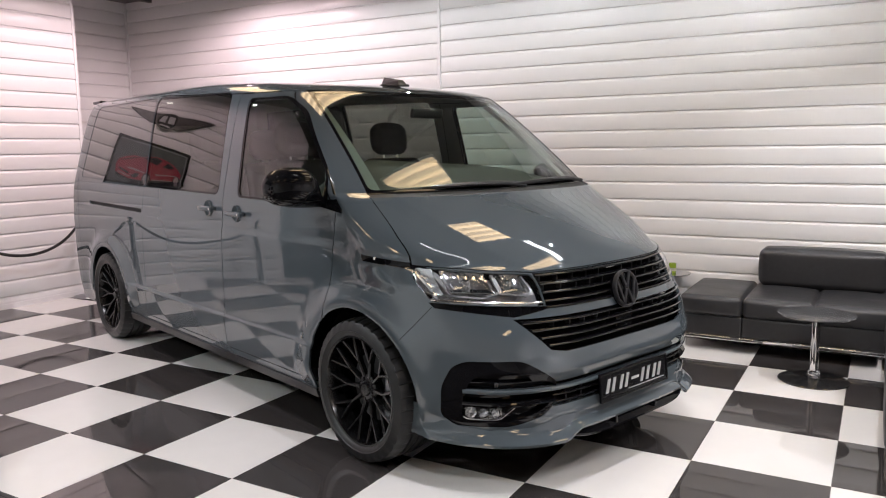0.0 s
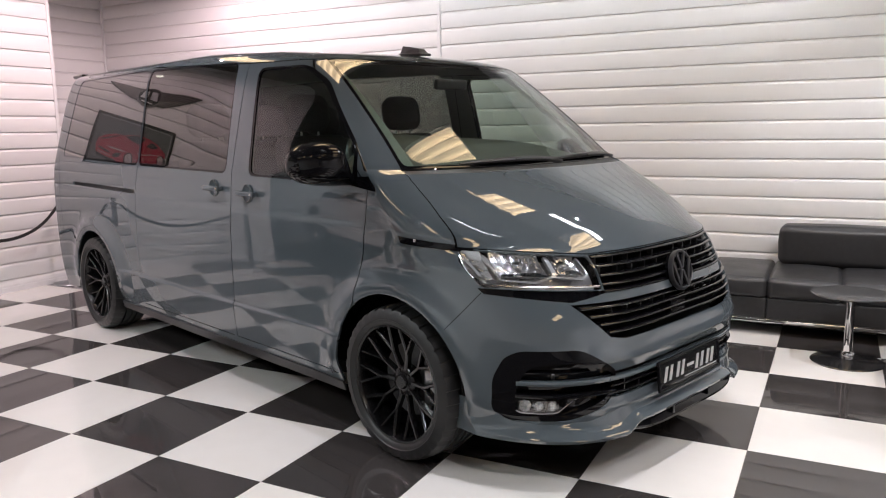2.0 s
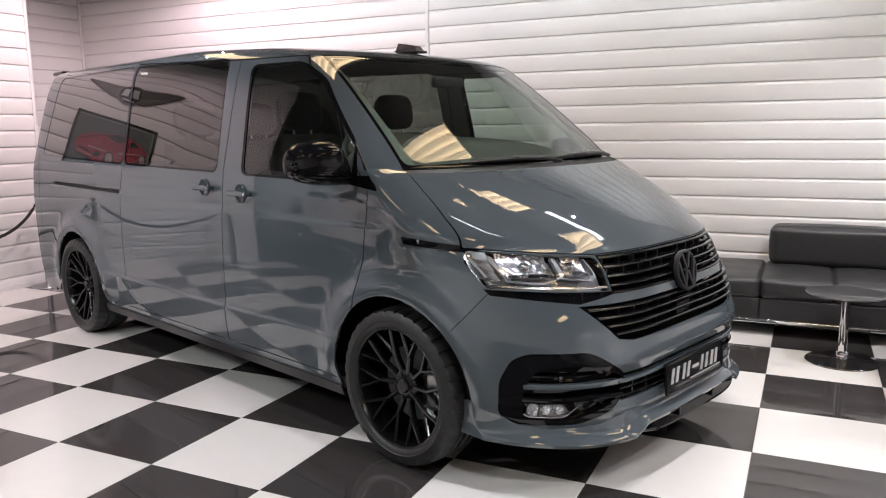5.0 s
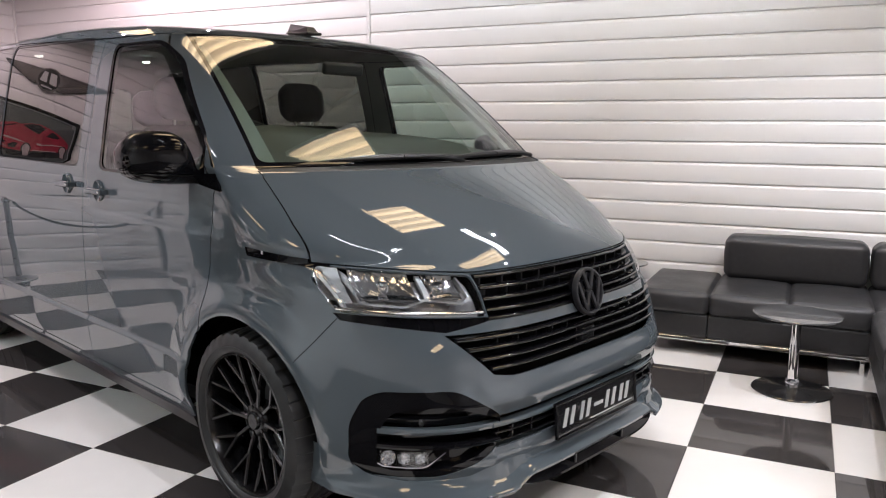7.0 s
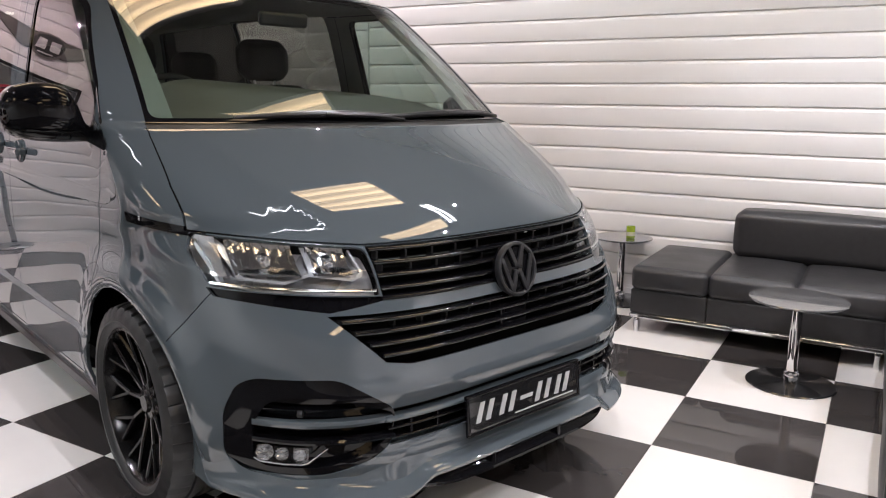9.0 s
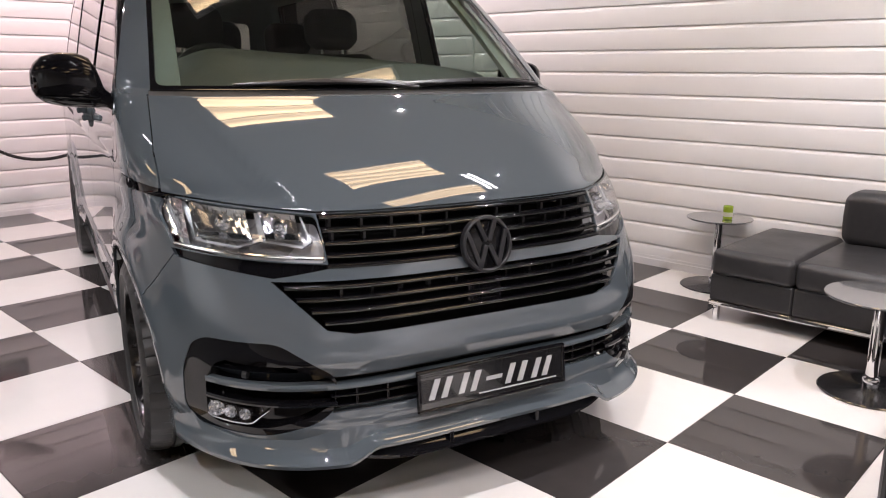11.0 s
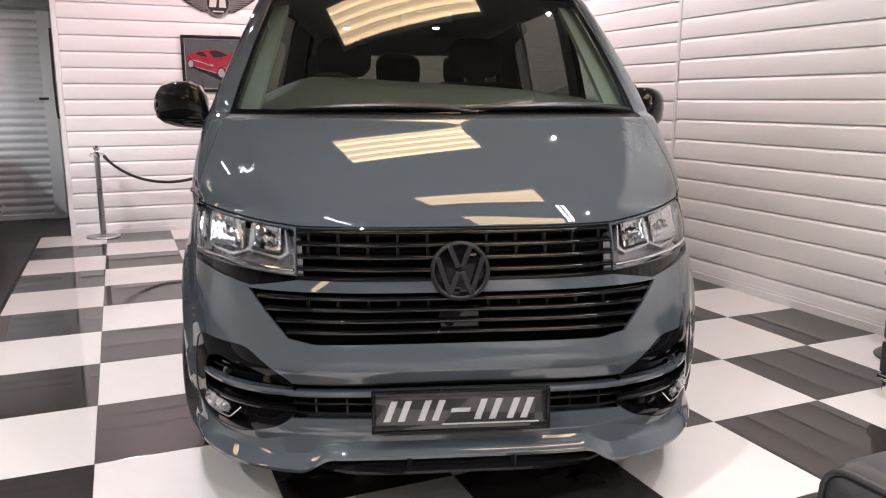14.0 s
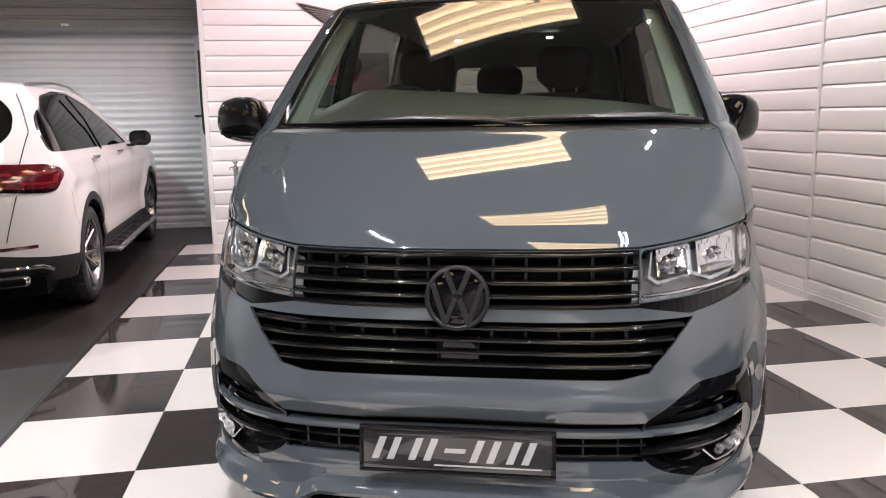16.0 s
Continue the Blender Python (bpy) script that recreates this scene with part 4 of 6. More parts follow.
# shut lines
lines = [((1.045, 1.215), (1.072, 0.92)), ((1.072, 0.92), (1.135, 0.68)), ((1.135, 0.68), (1.275, 0.47)), ((1.30, 0.305), (2.27, 0.305)),
         ((2.275, 0.305), (2.225, 1.245)), ((2.225, 1.245), (2.205, 1.83)), ((2.31, 0.305), (3.53, 0.305)), ((3.535, 0.305), (3.50, 1.06)), ((3.50, 1.088), (3.457, 1.27)),
         ((3.457, 1.27), (3.457, 1.885)), ((2.205, 1.83), (3.457, 1.888)), ((4.985, 0.62), (4.985, 1.30)), ((1.07, 1.225), (1.66, 1.815)), ((1.66, 1.815), (2.205, 1.83))]
piece["door_gap"] = []
piece["bumper_gap"], F = cut(F, seam((0.44, 0.815), (0.565, 0.655), 0.003), SX, lambda r: r[3] > 0.2)
for p, q in lines:
    got, F = cut(F, seam(p, q), SX, flank_face)
    piece["door_gap"] += got


def split(faces, outline, axes, where=None):
    global F
    got, F = cut(faces, outline, axes, where)
    return got


front_door, F = cut(F, [(1.045, 1.22), (1.072, 0.92), (1.135, 0.68), (1.28, 0.465), (1.30, 0.305), (2.272, 0.305), (2.222, 1.245), (2.202, 1.828), (1.66, 1.813), (1.07, 1.225)][1:-1], SX, flank_face)
slide_door, F = cut(F, [(2.277, 0.305), (3.533, 0.305), (3.50, 1.06), (3.456, 1.27), (3.456, 1.885), (2.208, 1.83)], SX, flank_face)
bumper, F = cut(F, [(-0.1, 0.1), (0.99, 0.1), (0.99, 0.62), (0.93, 0.69), (0.86, 0.83), (0.64, 0.95), (-0.1, 0.95)], FX, lambda r: r[1] < 0.62)

for s, where in ((-1, "driver"), (1, "passenger")):
    door = part("front_door", sheet("front_door", front_door, PAINT, (s,)), PAINT, van, "grey front door panel")
    part("door_window", sheet("door_window", piece["door_glass"], DOOR_GLASS, (s,), 0.006, 0.0), DOOR_GLASS, door, "clear door window")
    slide = part("sliding_door", sheet("sliding_door", slide_door, PAINT, (s,)), PAINT, van, "grey sliding side door")
    part("slide_window", sheet("slide_window", piece["slide_glass"], SLIDE_GLASS, (s,), 0.004, 0.0), SLIDE_GLASS, slide, "dark tinted window")
    part("rear_side_window", sheet("rear_side_window", piece["rear_glass"], REAR_PANE, (s,), 0.002, 0.0), REAR_PANE, van, "dark tinted rear side window")
    for key, owner in (("door_glass", door), ("slide_glass", slide), ("rear_glass", van)):
        part("window_seal", sheet("window_seal", seals[key], GLOSS_BLACK, (s,), 0.002, 0.008), GLOSS_BLACK, owner)
    part("door_rail", sheet("door_rail", piece["rail"], MATT_BLACK, (s,), 0.014, 0.0), MATT_BLACK, van)
    part("side_skirt", sheet("side_skirt", piece["skirt"], SATIN_BLACK, (s,), -0.010), SATIN_BLACK, van, "black side skirt")
    part("wing_trim", sheet("wing_trim", piece["wing_trim"], GLOSS_BLACK, (s,), -0.003), GLOSS_BLACK, van, "gloss black trim with indicator")
    part("headlamp_trim", sheet("headlamp_trim", piece["lamp_trim"], GLOSS_BLACK, (s,), 0.012), GLOSS_BLACK, van)
part("body_shell", sheet("body_shell", F, PAINT), PAINT, van, "gloss grey body shell")
part("bumper", sheet("bumper", bumper, PAINT), PAINT, van, "gloss grey front bumper")
part("bonnet", sheet("bonnet", piece["bonnet"], PAINT), PAINT, van, "gloss grey bonnet with two creases")
part("windscreen", sheet("windscreen", piece["screen_glass"], WINDSCREEN, inset=0.003, rim=0), WINDSCREEN, van, "clear windscreen")
part("tailgate_window", sheet("tailgate_window", piece["tail_glass"], TAILGATE_GLASS, inset=0.004, rim=0), TAILGATE_GLASS, van, "lightly tinted tailgate window")
part("windscreen_border", sheet("windscreen_border", piece["screen_edge"], GLOSS_BLACK, inset=0.003), GLOSS_BLACK, van)
part("cowl", sheet("cowl", piece["cowl"], MATT_BLACK, inset=0.006), MATT_BLACK, van)
for s in (-1, 1):
    part("door_gap", sheet("door_gap", piece["door_gap"], VOID_BLACK, (s,), 0.009, 0), VOID_BLACK, van)
for key in ("bonnet_gap", "bumper_gap"):
    part(key, sheet(key, piece[key], VOID_BLACK, inset=0.009, rim=0), VOID_BLACK, van)
# inner lining of the cabin, seen through the panes
lining = [f for f in front_door + slide_door + F if min(r[2] for r in f) > 0.9 and min(r[1] for r in f) > 1.02]
part("cabin_lining", sheet("cabin_lining", lining, LINING, inset=0.028, rim=0), LINING, van, "light grey cabin lining")
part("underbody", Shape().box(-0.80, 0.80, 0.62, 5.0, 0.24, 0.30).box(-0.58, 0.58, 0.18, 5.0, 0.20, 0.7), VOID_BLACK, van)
for hub in (HUB_F, HUB_R):
    for s in (-1, 1):
        liner = Shape()
        a = np.linspace(0.05, math.pi - 0.05, 28)
        outer = [(s * 0.865, hub + 0.418 * math.cos(t), HUB_Z + 0.418 * math.sin(t)) for t in a]
        inner = [(s * 0.60, p[1], p[2]) for p in outer]
        k = len(a)
        liner.add(outer + inner, [(i, i + 1, k + i + 1, k + i) for i in range(k - 1)] + [tuple(range(k, 2 * k))])
        part("arch_liner", liner, VOID_BLACK, van)

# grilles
# Near-black sheet stands for the shaded depth behind the slats.
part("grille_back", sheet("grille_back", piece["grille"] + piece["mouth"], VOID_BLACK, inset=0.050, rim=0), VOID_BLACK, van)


def slat_bar(z, reach, depth=0.030, height=0.012, out=0.004, tilt=0.0):
    xs = np.linspace(-reach, reach, 33)
    sec = [(-out + height * 0.5 * (1 - math.cos(a)), height * 0.5 * math.sin(a)) for a in np.linspace(-math.pi / 2, math.pi / 2, 9)] + [(depth, height * 0.6 + tilt), (depth, -height * 0.5 + tilt)]
    return Shape().band([(x, nose_y(x, z), z) for x in xs], sec)


for z in (0.934, 0.899, 0.864, 0.829):
    part("grille_slat", slat_bar(z, 0.492), SLAT_BLACK, van, "gloss black grille slat", sharp=50)
for z, reach in ((0.745, 0.618), (0.712, 0.590), (0.679, 0.556), (0.646, 0.524)):
    part("grille_slat", slat_bar(z, reach), SLAT_BLACK, van, "gloss black grille slat", sharp=50)
part("grille_frame", slat_bar(0.802, 0.495, 0.04, 0.012, 0.004), GLOSS_BLACK, van)
rib_mesh = Shape().box(-0.004, 0.004, 0.026, 0.050, -0.014, 0.010).mesh("grille_rib", SATIN_BLACK)
for k in range(-5, 6):
    if k:
        x = k * 0.092
        for z in (0.882, 0.916, 0.729):
            part("grille_rib", rib_mesh, None, van, at=pose(x, nose_y(x, z), z))
part("radar_cover", Shape().rounded(-0.062, 0.062, nose_y(0, 0.68) + 0.014, nose_y(0, 0.68) + 0.04, 0.640, 0.722, 0.006), GLOSS_BLACK, van)
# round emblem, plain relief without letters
face = pose(0, nose_y(0, 0.832) - 0.026, 0.832, 79)
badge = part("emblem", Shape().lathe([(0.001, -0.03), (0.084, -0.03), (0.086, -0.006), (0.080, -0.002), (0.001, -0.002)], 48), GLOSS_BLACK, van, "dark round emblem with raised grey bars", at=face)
part("emblem_ring", Shape().lathe([(0.076, -0.006), (0.077, 0.006), (0.081, 0.009), (0.087, 0.007), (0.090, 0.0), (0.088, -0.014)], 56, close=True), EMBLEM_GREY, badge)
for s in (-1, 1):
    for (ax, ay), (bx, by) in (((0.031, 0.071), (0.007, 0.013)), ((0.067, 0.036), (0.032, -0.068)), ((0.032, -0.068), (0.007, -0.006))):
        d = Vector((bx - ax, by - ay))
        part("emblem_bar", Shape().rounded(-0.0075, 0.0075, -d.length / 2 - 0.004, d.length / 2 + 0.004, -0.003, 0.006, 0.002,
                                           m=pose(s * (ax + bx) / 2, (ay + by) / 2, 0.003, 0, 0, s * math.degrees(math.atan2(-d.x, d.y)))), EMBLEM_GREY, badge)

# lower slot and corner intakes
# Same shade-black sheet, set behind the lower slot.
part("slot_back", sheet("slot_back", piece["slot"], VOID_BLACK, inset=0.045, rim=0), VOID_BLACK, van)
part("slot_bar", slat_bar(0.456, 0.53, 0.03, 0.020, 0.002), PAINT, van, "grey blade across the lower mouth")
part("slot_mesh", slat_bar(0.484, 0.515, 0.02, 0.007, -0.020), SATIN_BLACK, van)
part("slot_mesh", slat_bar(0.424, 0.515, 0.02, 0.010, -0.010), GLOSS_BLACK, van)
part("slot_mesh", slat_bar(0.393, 0.505, 0.02, 0.008, -0.012), GLOSS_BLACK, van)
for x in (-0.44, -0.345, 0.345, 0.44):
    for z in (0.438, 0.408):
        part("slot_fin", Shape().rounded(x - 0.004, x + 0.004, nose_y(x, z) + 0.012, nose_y(x, z) + 0.05, z - 0.013, z + 0.013, 0.002), GLOSS_BLACK, van)
for s in (-1, 1):
    inner, outer = cut(piece["intake"], rounded_outline([(0.828, 0.450), (0.806, 0.518), (0.765, 0.540), (0.675, 0.543), (0.505, 0.478), (0.505, 0.405), (0.570, 0.366), (0.690, 0.328), (0.808, 0.322), (0.826, 0.345)], 0.022, 4), FX)
    intake = part("intake_surround", sheet("intake_surround", outer, GLOSS_BLACK, (s,), 0.003, 0.034), GLOSS_BLACK, van, "gloss black corner intake")
    part("intake_recess", sheet("intake_recess", inner, GLOSS_BLACK, (s,), 0.036, 0.0), GLOSS_BLACK, intake)
    for z, mat, h, deep in ((0.458, PAINT, 0.019, 0.034), (0.404, GLOSS_BLACK, 0.014, 0.034), (0.500, GLOSS_BLACK, 0.005, 0.036)):
        xs = np.linspace(0.50 if h > 0.01 else 0.60, 0.826 if h > 0.01 else 0.808, 20)
        part("intake_blade", Shape().band([(s * x, nose_y(x, z) + 0.004, z) for x in xs], [(0.002, -h / 2), (-0.002, 0.0), (0.002, h / 2), (deep, h / 2), (deep, -h / 2)] if h > 0.01 else [(0.022, -h), (0.018, 0), (deep, h), (deep, -h)]),
             mat, intake, "grey blade across the intake" if mat is PAINT else "", sharp=25)
    xs = np.linspace(0.722, 0.818, 12)
    part("fog_lamp", Shape().band([(s * x, nose_y(x, 0.366) + 0.004, 0.366) for x in xs], [(-0.002, -0.026), (-0.001, 0.024), (0.004, 0.024), (0.004, -0.026)]), CLEAR, intake, "small fog lamp with a chrome reflector")
    for x, r in ((0.801, 0.026), (0.770, 0.020), (0.736, 0.018)):
        part("fog_reflector", Shape().lathe([(0.001, -0.022), (r * 0.45, -0.018), (r * 0.5, -0.012), (r * 0.85, -0.002), (r, 0.006), (r * 1.02, -0.012)], 14), LAMP_CHROME, intake, at=pose(s * x, nose_y(x, 0.366) + 0.017, 0.366, 90, 0, s * 30), sharp=20)
    part("fog_bezel", Shape().tube([(s * x, nose_y(x, z) + 0.004, z) for x, z in ((0.822, 0.345), (0.812, 0.336), (0.77, 0.335), (0.735, 0.337), (0.722, 0.343), (0.680, 0.388))], 0.0028, 8), LAMP_CHROME, intake)
    part("parking_sensor", Shape().lathe([(0.001, 0.004), (0.010, 0.004), (0.012, 0.0), (0.012, -0.01)], 16, pose(s * 0.727, nose_y(0.727, 0.488) + 0.026, 0.488, 90, 0, -s * 35)), SATIN_BLACK, intake)

# head lamps
for s in (-1, 1):
    lamp = part("headlamp", sheet("headlamp", piece["lamp"], CLEAR, (s,), 0.002, 0.0), CLEAR, van, "clear headlamp with chrome reflectors")
    part("lamp_bowl", sheet("lamp_bowl", piece["lamp"], LAMP_GREY, (s,), 0.060, 0.0), LAMP_GREY, lamp)
    for outline in ([(0.848, 0.842), (0.854, 0.842), (0.882, 0.985), (0.874, 0.985)], [(0.804, 0.860), (0.818, 0.860), (0.844, 0.985), (0.826, 0.985)], [(0.722, 0.850), (0.722, 0.858), (0.806, 0.866), (0.806, 0.858)],
                    [(0.660, 0.875), (0.660, 0.884), (0.724, 0.858), (0.724, 0.850)], [(0.648, 0.870), (0.664, 0.874), (0.661, 0.965), (0.648, 0.965)], [(0.556, 0.856), (0.556, 0.864), (0.648, 0.879), (0.648, 0.871)],
                    [(0.528, 0.874), (0.534, 0.882), (0.558, 0.864), (0.556, 0.856)], [(0.527, 0.876), (0.533, 0.876), (0.545, 0.946), (0.539, 0.946)]):
        got, _ = cut(piece["lamp"], outline, FX)
        part("light_guide", sheet("light_guide", got, DRL, (s,), 0.020, 0.022), DRL, lamp)
    xs = np.linspace(0.502, 0.858, 20)
    part("lamp_strip", Shape().tube([(s * x, nose_y(x, 0.824 + 0.05 * (x - 0.5)) + 0.007, 0.824 + 0.05 * (x - 0.5)) for x in xs], 0.0055, 8), LAMP_CHROME, lamp, "bright chrome strip along the lamp's foot")
    for x0, x1, z0, z1, nx, nz in ((0.672, 0.806, 0.866, 0.960, 12, 5), (0.548, 0.644, 0.868, 0.946, 8, 4), (0.822, 0.868, 0.862, 0.970, 2, 6)):
        bowl = Shape()
        for i in range(nx):
            for k in range(nz):
                grid = []
                for a in np.linspace(-1, 1, 4):
                    for b in np.linspace(-1, 1, 4):
                        u, w = (i + 0.5 + a / 2) / nx * 2 - 1, (k + 0.5 + b / 2) / nz * 2 - 1
                        x, z = x0 + (x1 - x0) * (u + 1) / 2, z0 + (z1 - z0) * (w + 1) / 2 + 0.004 * math.sin(3 * u)
                        deep = 0.020 + 0.034 * (1 - 0.55 * u * u - 0.45 * w * w) + 0.0007 * (a * a + b * b) * (1 if (i + k) % 2 else -0.7) + 0.0012 * math.sin(5.1 * i + 2.3 * k)
                        grid.append((s * x, nose_y(x, z) + deep, z))
                bowl.add(grid, [(p * 4 + q, p * 4 + q + 1, p * 4 + q + 5, p * 4 + q + 4) for p in range(3) for q in range(3)])
        part("reflector", bowl, LAMP_CHROME, lamp, "faceted chrome reflector", sharp=18)
        x, z = (x0 + x1) / 2, (z0 + z1) / 2
        if nx > 2:
            part("bulb_cap", Shape().lathe([(0.001, 0.016), (0.010, 0.013), (0.016, 0.0), (0.013, -0.03), (0.001, -0.03)], 16), LAMP_CHROME, lamp, at=pose(s * x, nose_y(x, z) + 0.034, z, 90, 0, s * 12))
            part("lamp_shelf", Shape().band([(s * (x0 + 0.01), nose_y(x0, z0) + 0.016, z0 + 0.004), (s * (x1 - 0.006), nose_y(x1, z0) + 0.010, z0 + 0.006)], [(0.0, -0.003), (0.0, 0.003), (0.04, 0.014), (0.04, -0.003)]), LAMP_CHROME, lamp)

# number plate: plain pale blocks in place of writing
plate = part("number_plate", Shape().rounded(-0.265, 0.265, -0.010, 0.004, -0.060, 0.060, 0.006), PLATE_BLACK, van, "black plate with pale blocks", at=pose(0, -0.012, 0.412, -6))
part("plate_edge", Shape().rounded(-0.272, 0.272, -0.014, 0.002, 0.056, 0.066, 0.004).rounded(-0.272, 0.272, -0.014, 0.002, -0.066, -0.056, 0.004).rounded(-0.272, -0.260, -0.014, 0.002, -0.058, 0.058, 0.004).rounded(0.260, 0.272, -0.014, 0.002, -0.058, 0.058, 0.004),
     GLOSS_BLACK, plate, "black plastic plate holder")
for x, h in ((-0.215, 0.062), (-0.172, 0.062), (-0.112, 0.062), (-0.070, 0.062), (0.058, 0.062), (0.104, 0.062), (0.158, 0.062), (0.200, 0.062)):
    o = [(x - 0.022, -0.028), (x - 0.002, -0.028), (x + 0.022, h - 0.028), (x + 0.002, h - 0.028)]
    part("plate_block", Shape().prism(o, 0.010, 0.0125, pose(0, 0, 0, 90)), PLATE_PALE, plate)
part("plate_block", Shape().prism([(-0.034, -0.004), (0.024, -0.004), (0.028, 0.008), (-0.030, 0.008)], 0.010, 0.0125, pose(0, 0, 0, 90)), PLATE_PALE, plate)
part("plate_line", Shape().box(-0.06, 0.235, -0.0125, -0.010, -0.042, -0.038), PLATE_PALE, plate)

# front lip and splitter
xs = np.r_[np.linspace(0, 0.6, 41), 0.6 + 0.289 * np.sin(np.linspace(0.1, math.pi / 2, 20))]
path = [(x, nose_y(min(x, 0.925), 0.30), 0.0) for x in xs]
lip = [(-x, y, z) for x, y, z in path[::-1]] + path[1:]
lip_mesh, rows = Shape(), 0
for x, y, z in lip:
    u = abs(x)
    dip = np.interp(u, [0.47, 0.60, 0.74, 0.83, 0.865, 0.889], [0.0, 0.075, 0.085, 0.07, 0.02, 0.0])
    top = 0.372 - dip
    c = np.interp(u, [0.385, 0.485], [1.0, 0.0])
    rise = 0.044 * c * c * (3 - 2 * c)
    sec = [(0.006, top), (0.001, top - 0.25 * (top - 0.262)), (-0.004, top - 0.6 * (top - 0.262)), (-0.010, 0.268 + rise * 0.7), (-0.026, 0.252 + rise), (-0.044, 0.243 + rise), (-0.052, 0.234 + rise), (-0.048, 0.222 + rise), (0.10, 0.226 + rise), (0.08, top)]
    lip_mesh.v += [(x * 1.012, y + dy, zz) for dy, zz in sec]
    rows += 1
k = 10
lip_mesh.f = [(i * k + j, i * k + (j + 1) % k, (i + 1) * k + (j + 1) % k, (i + 1) * k + j) for i in range(rows - 1) for j in range(k)] + [tuple(range(k)), tuple(range((rows - 1) * k, rows * k))]
part("front_lip", lip_mesh, PAINT, van, "grey front lip spoiler", sharp=28)
splitter, lower = Shape(), [p for p in lip if abs(p[0]) < 0.475]
for x, y, z in lower:
    up = 0.030 * (abs(x) / 0.47) ** 6
    back = 0.030 * (abs(x) / 0.475) ** 6
    splitter.v += [(x, y + dy + (back if dy < 0.1 else 0.0), zz + up * lifted) for dy, zz, lifted in ((-0.014, 0.276, 0.0), (-0.030, 0.252, 0.5), (-0.046, 0.238, 0.8), (-0.055, 0.230, 1.0), (-0.056, 0.222, 1.0), (-0.046, 0.215, 1.0), (0.12, 0.216, 1.0), (0.12, 0.276, 0.0))]
splitter.f = [(i * 8 + j, i * 8 + (j + 1) % 8, (i + 1) * 8 + (j + 1) % 8, (i + 1) * 8 + j) for i in range(len(lower) - 1) for j in range(8)] + [tuple(range(8)), tuple(range((len(lower) - 1) * 8, len(lower) * 8))]
part("splitter", splitter, GLOSS_BLACK, van, "gloss black splitter", sharp=28)
for x in (-0.16, 0.16):
    part("splitter_fin", Shape().rounded(x - 0.008, x + 0.008, nose_y(x, 0.3) - 0.050, nose_y(x, 0.3) + 0.03, 0.222, 0.272, 0.004), GLOSS_BLACK, van)


# door handles, mirrors, wipers, roof aerial
def flank_x(y, z):
    return float(smooth(VAN["half"], np.array(z))) + 0.002


def mirror_shape(s):
    """The mirror housing as a run of rounded sections from its outer end to the arm at the door."""
    rows = [(1.188, 1.30, 1.315, 1.24, 1.30), (1.185, 1.275, 1.345, 1.215, 1.32), (1.172, 1.252, 1.372, 1.19, 1.333), (1.145, 1.232, 1.398, 1.158, 1.338), (1.09, 1.219, 1.412, 1.132, 1.338),
            (1.03, 1.213, 1.410, 1.124, 1.332), (0.992, 1.212, 1.394, 1.128, 1.318), (0.968, 1.213, 1.350, 1.136, 1.292), (0.950, 1.214, 1.285, 1.142, 1.255), (0.925, 1.213, 1.262, 1.148, 1.235), (0.885, 1.210, 1.255, 1.150, 1.230)]
    n, v = 24, []
    for x, z0, z1, y0, y1 in rows:
        for k in range(n):
            c, d = math.cos(2 * math.pi * k / n), math.sin(2 * math.pi * k / n)
            c, d = math.copysign(abs(c) ** 0.78, c), math.copysign(abs(d) ** 0.66, d)
            v.append((s * x, (y0 + y1) / 2 + (y1 - y0) / 2 * c, (z0 + z1) / 2 + (z1 - z0) / 2 * d))
    f = [(i * n + k, i * n + (k + 1) % n, (i + 1) * n + (k + 1) % n, (i + 1) * n + k) for i in range(len(rows) - 1) for k in range(n)]
    return Shape().add(v, f + [tuple(range(n)), tuple(range((len(rows) - 1) * n, len(rows) * n))])


